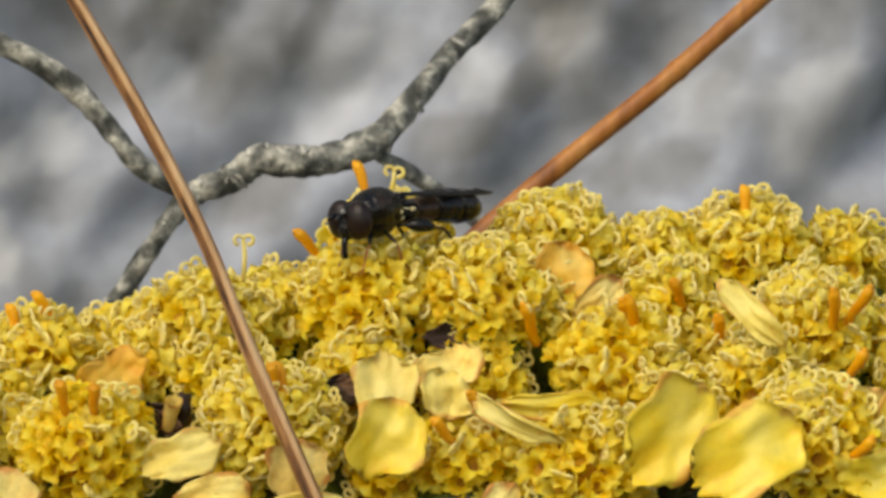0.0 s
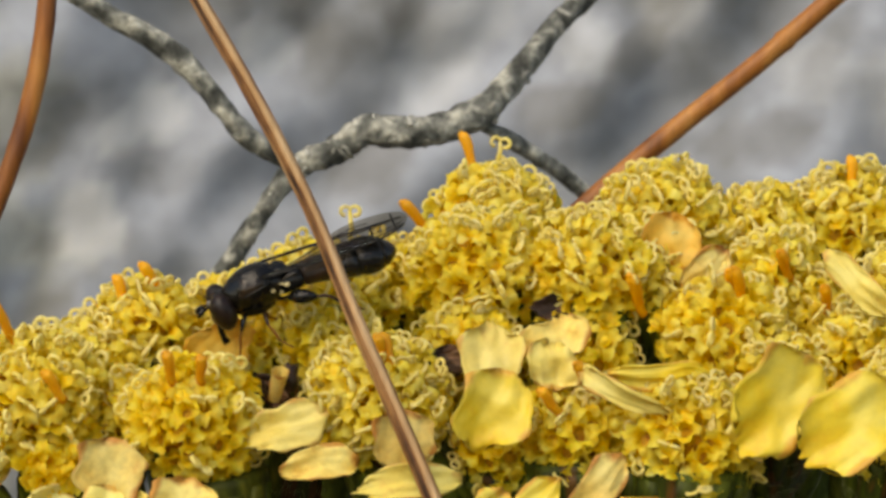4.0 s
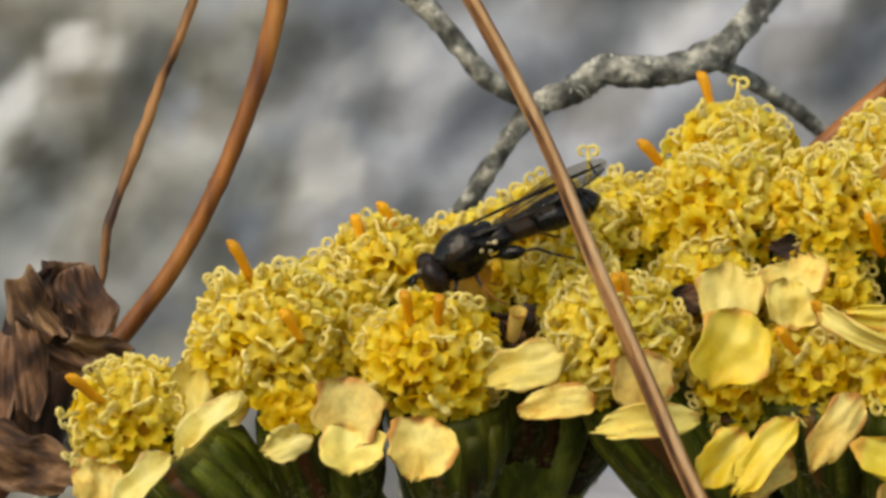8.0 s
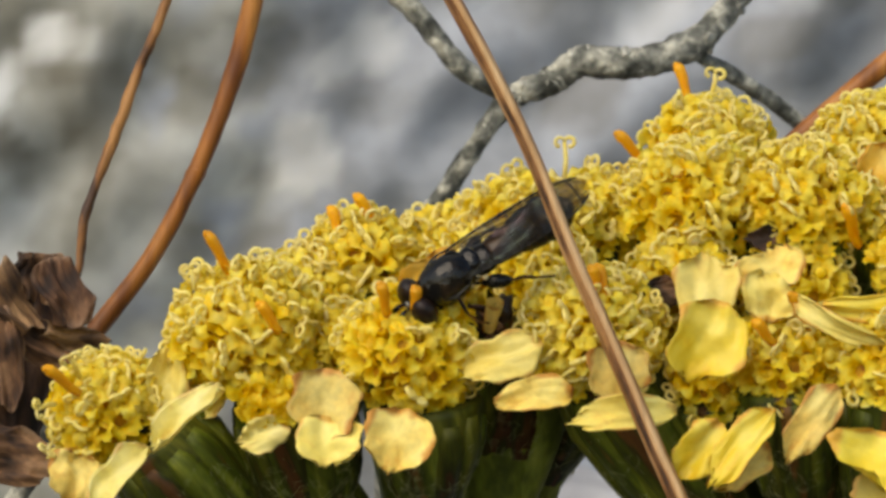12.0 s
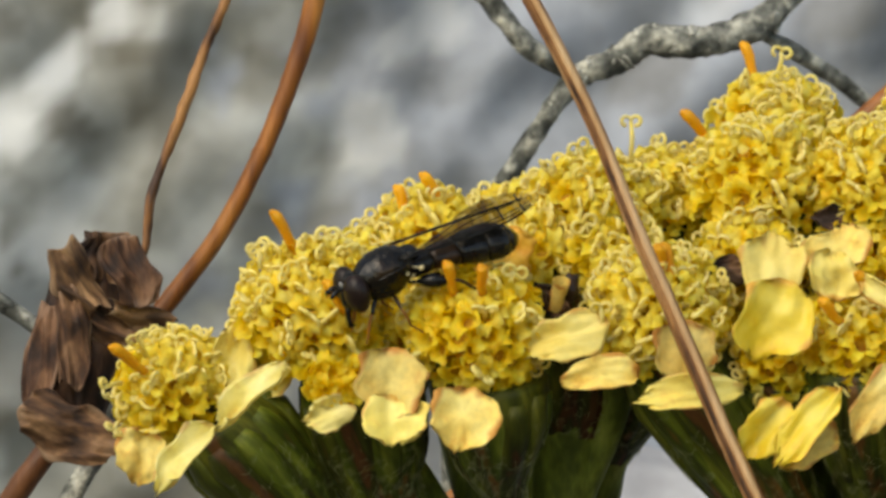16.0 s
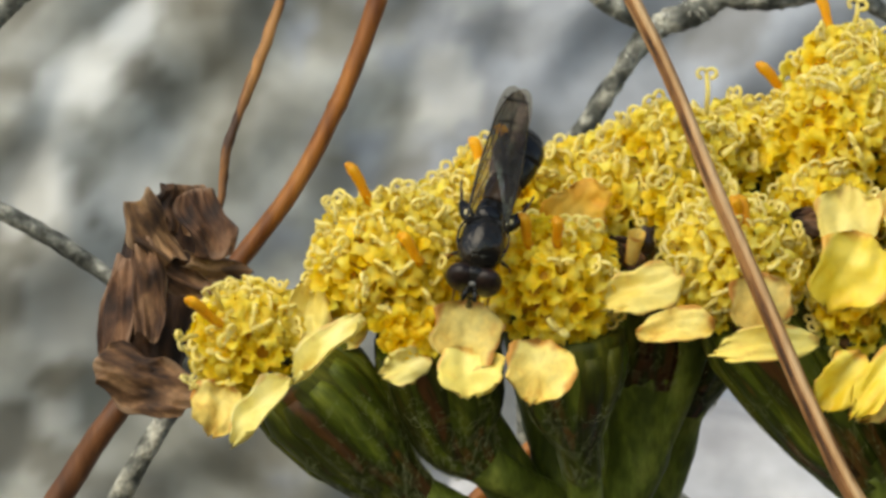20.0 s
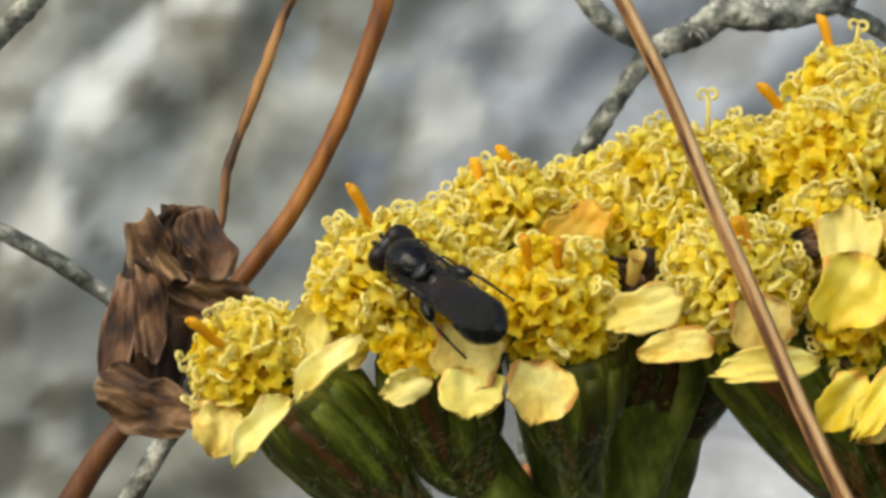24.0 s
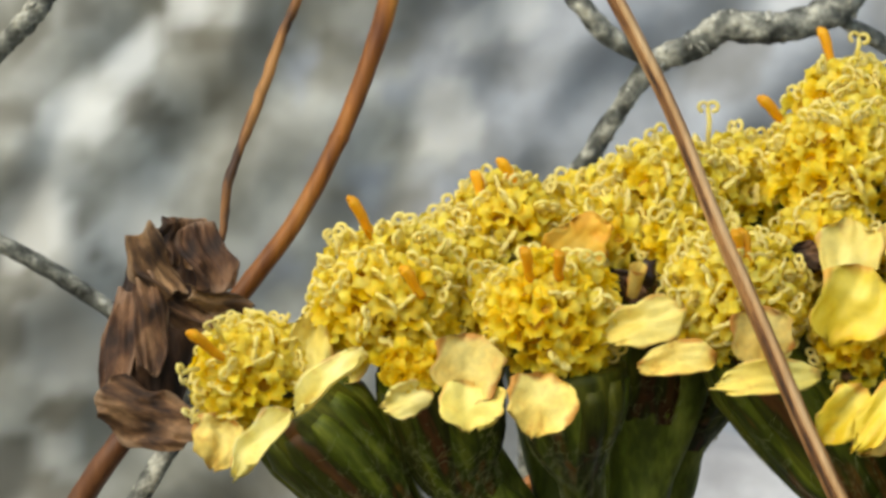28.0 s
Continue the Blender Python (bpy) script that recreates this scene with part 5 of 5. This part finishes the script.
    for s in (-1, 1):
        for x, y, z, r in ((-0.55, 0.47, -0.12, 0.14), (-1.75, 0.56, -0.10, 0.12), (-2.75, 0.87, -0.12, 0.12)):
            b = Build()
            ellipsoid(b, (x, s * y * 0.92, z - 0.08), (r, 0.05, r * 0.5), 0, 6, 8)
            part("pale_spot", b.mesh("pale_spot", FLY_YELLOW), abdomen, label="pale yellow spot")
    # wings folded back over the abdomen
    for s in (-1, 1):
        b, grid, n, nx = wing_mesh(s)
        w = part("wing", b.mesh("wing", WING), ob, wing_pose(s, 3, 7), "clear glossy wing with dark veins")
        WINGS[s] = w
        for j, first, end, thick in ((0, 0, 20, 0.05), (1, 0, 19, 0.03), (2, 5, 20, 0.022), (4, 2, 17, 0.026), (6, 3, 14, 0.024)):
            v = Build()
            tube(v, [Vector(grid[i * n + j]) + Vector((0, 0, 0.01)) for i in range(first, end + 1)], thick, 5)
            part("vein", v.mesh("vein", FLY_BLACK), w)
        for i, j0, j1, thick in ((8, 1, 4, 0.024), (12, 4, 6, 0.024), (14, 1, 5, 0.045), (18, 0, 7, 0.045)):
            v = Build()
            tube(v, [Vector(grid[i * n + j]) + Vector((0, 0, 0.01)) for j in range(j0, j1 + 1)], thick, 5)
            part("vein", v.mesh("vein", FLY_BLACK), w)
    # legs
    for s in (-1, 1):
        leg(ob, (0.75, s * 0.35, -0.75), (1.2, s * 0.75, -1.2), (1.5, s * 0.70, -1.9), (1.72, s * 0.72, -2.4), (FLY_BLACK, FLY_ORANGE), (0.10, 0.065, 0.045))
        leg(ob, (0.05, s * 0.45, -0.85), (0.1, s * 1.15, -1.25), (-0.10, s * 1.28, -2.05), (-0.5, s * 1.40, -2.5), (FLY_BROWN, FLY_ORANGE), (0.09, 0.06, 0.042))
        leg(ob, (-0.72, s * 0.45, -0.66), (-2.15, s * 1.25, -0.86), (-3.0, s * 1.42, -1.45), (-3.75, s * 1.50, -2.15), (FLY_BLACK, FLY_BROWN), (0.11, 0.07, 0.05), 0.20, 0.26, 0.16)
        b = Build()
        tube(b, [(-0.9, s * 0.55, 0.05), (-1.2, s * 0.86, 0.0)], [0.04, 0.04], 5)
        ellipsoid(b, (-1.25, s * 0.90, -0.01), (0.13, 0.11, 0.10), 0, 6, 8)
        part("haltere", b.mesh("haltere", FLY_YELLOW), ob, label="pale yellow haltere")
    return ob, abdomen


fly, abdomen = hoverfly()


def fly_pose(x, y, z, heading, toward, dorsal):
    """heading: degrees of the head's way in the flower's plane; toward: degrees by which it turns to the front;
    dorsal: degrees by which the back is rolled from straight up to the front."""
    h, t, d = radians(heading), radians(toward), radians(dorsal)
    fwd = Vector((math.cos(h) * math.cos(t), -math.sin(t), math.sin(h) * math.cos(t)))
    ref = Vector((0, -math.sin(d), math.cos(d)))
    up = (ref - fwd * ref.dot(fwd)).normalized()
    side = up.cross(fwd)
    m = Matrix((fwd, side, up)).transposed().to_4x4()
    m.translation = V(x, y, z)
    return m


# seconds, place of the thorax, heading, toward, dorsal
FLIGHT = [
    (0.0, 17.44, -2.50, 7.52, 190.0, 41, 5), (0.4, 16.60, -3.00, 6.30, 198.0, 33, 5), (0.8, 15.28, -3.00, 5.78, 206.0, 21, 5),
    (1.2, 14.48, -3.50, 5.11, 213.0, 14, 8), (1.6, 13.67, -4.00, 5.26, 211.0, 9, 10), (2.0, 12.12, -4.50, 5.56, 194.0, 0, 10),
    (2.3, 11.73, -4.50, 5.36, 199.0, 0, 12), (2.5, 11.37, -4.50, 5.30, 201.0, 0, 14), (4.5, 6.85, -6.10, 2.40, 205.8, 0, 25),
    (4.7, 6.95, -6.10, 2.65, 208.1, 0, 25), (5.0, 7.00, -6.10, 2.14, 207.5, 0, 25), (5.3, 7.08, -6.10, 2.08, 207.5, 0, 25),
    (5.7, 6.76, -6.10, 2.16, 205.6, 0, 25), (6.2, 6.55, -6.10, 2.12, 203.5, 0, 25), (6.7, 6.38, -6.10, 2.30, 205.2, 0, 25),
    (7.0, 6.23, -6.10, 1.95, 205.0, 0, 25), (7.4, 6.21, -6.10, 1.96, 208.7, 0, 20), (7.7, 6.20, -6.10, 0.89, 208.5, 0, 20),
    (8.0, 6.08, -6.10, 1.81, 210.2, 0, 18), (8.3, 6.32, -6.10, 2.38, 209.0, 0, 18), (8.6, 6.33, -6.10, 1.85, 207.8, 0, 18),
    (9.0, 6.15, -6.10, 2.36, 204.5, 0, 18), (9.3, 6.17, -6.10, 2.18, 205.3, 0, 20), (9.6, 6.10, -6.10, 2.33, 205.2, 0, 20),
    (10.0, 5.56, -6.10, 1.87, 206.0, 2, 25), (10.3, 5.30, -6.10, 2.08, 208.3, 4, 28), (10.6, 5.31, -6.10, 2.14, 206.6, 4, 30),
    (11.0, 5.57, -6.10, 2.20, 205.0, 4, 32), (11.3, 6.28, -8.60, 1.00, 216.4, 4, 58), (11.6, 6.37, -8.60, 0.64, 216.9, 4, 60),
    (12.0, 6.37, -8.60, 0.22, 214.5, 4, 55), (12.5, 6.42, -8.60, 0.13, 210.5, 2, 50), (14.5, 4.55, -8.20, 1.50, 195.0, 2, 22),
    (15.0, 3.44, -8.70, 0.51, 199.5, 14, 16), (15.3, 3.21, -8.70, 0.24, 202.4, 10, 14), (15.6, 2.20, -8.70, -0.16, 199.3, 10, 18),
    (16.0, 0.80, -9.20, -0.34, 202.5, 18, 22), (16.3, 0.99, -9.20, -0.12, 181.4, 3, 25), (16.6, 0.25, -9.20, 1.38, 172.3, 3, 32),
    (17.0, -1.99, -9.20, 0.43, 198.5, -24, 14), (17.3, -1.99, -9.20, 0.98, 210.2, -28, 8), (17.7, -2.38, -9.20, 0.48, 214.2, -37, 8),
    (18.0, -2.55, -9.20, 0.48, 217.0, -42, 8), (18.3, -1.38, -9.20, 0.70, 212.5, -18, 8), (18.6, -2.14, -9.70, 0.98, 193.0, -1, 18),
    (18.9, -0.80, -9.00, -0.60, 218.1, 7, 42), (19.0, -0.53, -9.80, -1.07, 225.5, 8, 52), (19.1, -0.29, -10.50, -1.30, 230.0, 8, 62),
    (19.3, -0.07, -11.00, -1.52, 231.2, 16, 72), (19.7, 1.47, -11.00, -0.26, 233.3, 20, 76), (20.0, 1.73, -11.00, -1.20, 256.0, 28, 80),
    (20.5, 2.97, -11.00, -2.05, 268.0, 26, 80), (21.0, 1.58, -11.00, -3.30, 245.0, 22, 78), (21.5, 0.10, -11.00, -2.42, 211.0, 7, 70),
    (23.5, -0.86, -9.50, -1.60, 147.0, -30, 84), (24.0, -1.34, -9.50, -1.20, 143.0, -46, 86), (24.6, -1.14, -9.50, -1.30, 143.0, -46, 86),
    (25.0, -1.48, -9.50, -1.36, 141.0, -46, 86), (25.2, -1.67, -9.50, -1.54, 148.8, -14, 82), (25.4, -2.23, -10.50, -2.43, 172.6, -18, 80),
    (25.8, -3.12, -10.50, -3.00, 184.2, -36, 78), (26.0, -3.75, -10.00, -3.02, 184.0, -38, 78), (26.3, -4.70, -10.50, -2.50, 174.3, -36, 70),
    (26.6, -4.80, -11.00, -1.94, 166.7, -34, 60), (26.8, -5.57, -11.00, -1.87, 167.6, -36, 60), (26.9, -6.05, -11.00, -1.58, 164.0, -45, 57),
    (27.0, -5.78, -11.00, -1.20, 160.5, -47, 56), (27.1, -10.33, -9.00, -1.98, 112.0, 0, 80), (27.2, -19.94, -9.00, -4.98, 70.0, 0, 80),
    (27.3, -15.70, -9.00, -1.77, 35.0, 0, 60), (27.4, -8.85, -9.00, 4.49, 33.0, 0, 45), (27.5, 0.81, -9.00, 13.93, 35.0, 0, 40),
    (27.6, 14.84, -9.00, 27.49, 35.0, 0, 40), (28.0, 17.31, -9.00, 30.00, 35.0, 0, 40),
]


# seconds, the wings' lift, the abdomen's droop, the wings' fold
WING_ROWS = [
    (0.0, -6, -2, 7), (1.0, -1, 0, 7), (2.0, -3, 1, 7), (2.5, -3, 1, 7), (4.5, -6, 3, 7), (10.0, -6, 3, 7), (11.3, -6, 0, 6), (12.5, -6, 0, 6),
    (14.5, -4, 3, 7), (15.0, -4, 3, 7), (16.0, -3, 2, 7), (16.5, -6, 0, 7), (17.0, -2, 2, 7), (17.3, -2, 3, 8),
    (18.1, 0, 4, 8), (18.6, -5, 3, 7), (18.9, 5, 0, 9), (19.3, 5, 0, 9), (20.0, 2, 0, 9), (21.2, 2, 0, 9), (23.5, 2, 0, 8), (25.0, 2, 0, 8),
    (25.3, 2, 0, 1), (25.6, 2, 0, 6), (26.9, 4, 4, 5), (27.0, 4, 4, 3), (27.1, 15, 0, -70), (27.2, 0, 0, -75),
    (27.3, 20, 0, -70), (27.4, 0, 0, -75), (28.0, 10, 0, -70),
]


# seconds, and the degrees by which the wings slope like a roof
ROOF = [(0, 10), (2.5, 10), (4.5, 26), (11, 26), (11.3, 12), (12.5, 12), (14.5, 30), (18.5, 28), (18.9, 12), (28, 12)]


# seconds, and the degrees by which the abdomen swings aside
SWING = [(0, 0), (18.6, 0), (19.3, -8), (21.2, -9), (23.5, 0), (28, 0)]


def at_time(table, t):
    return float(np.interp(t, [r[0] for r in table], [r[1] for r in table]))


def motions():
    for s, w in WINGS.items():
        walk(w, [(t, wing_pose(s, lift, fold, at_time(ROOF, t))) for t, lift, _, fold in WING_ROWS])
    walk(abdomen, [(t, pose(-0.9 * MM, 0, 0, 0, -droop, at_time(SWING, t))) for t, _, droop, _ in WING_ROWS])
    walk(fly, [(t, fly_pose(x, y, z, h, to, d)) for t, x, y, z, h, to, d in FLIGHT])


motions()
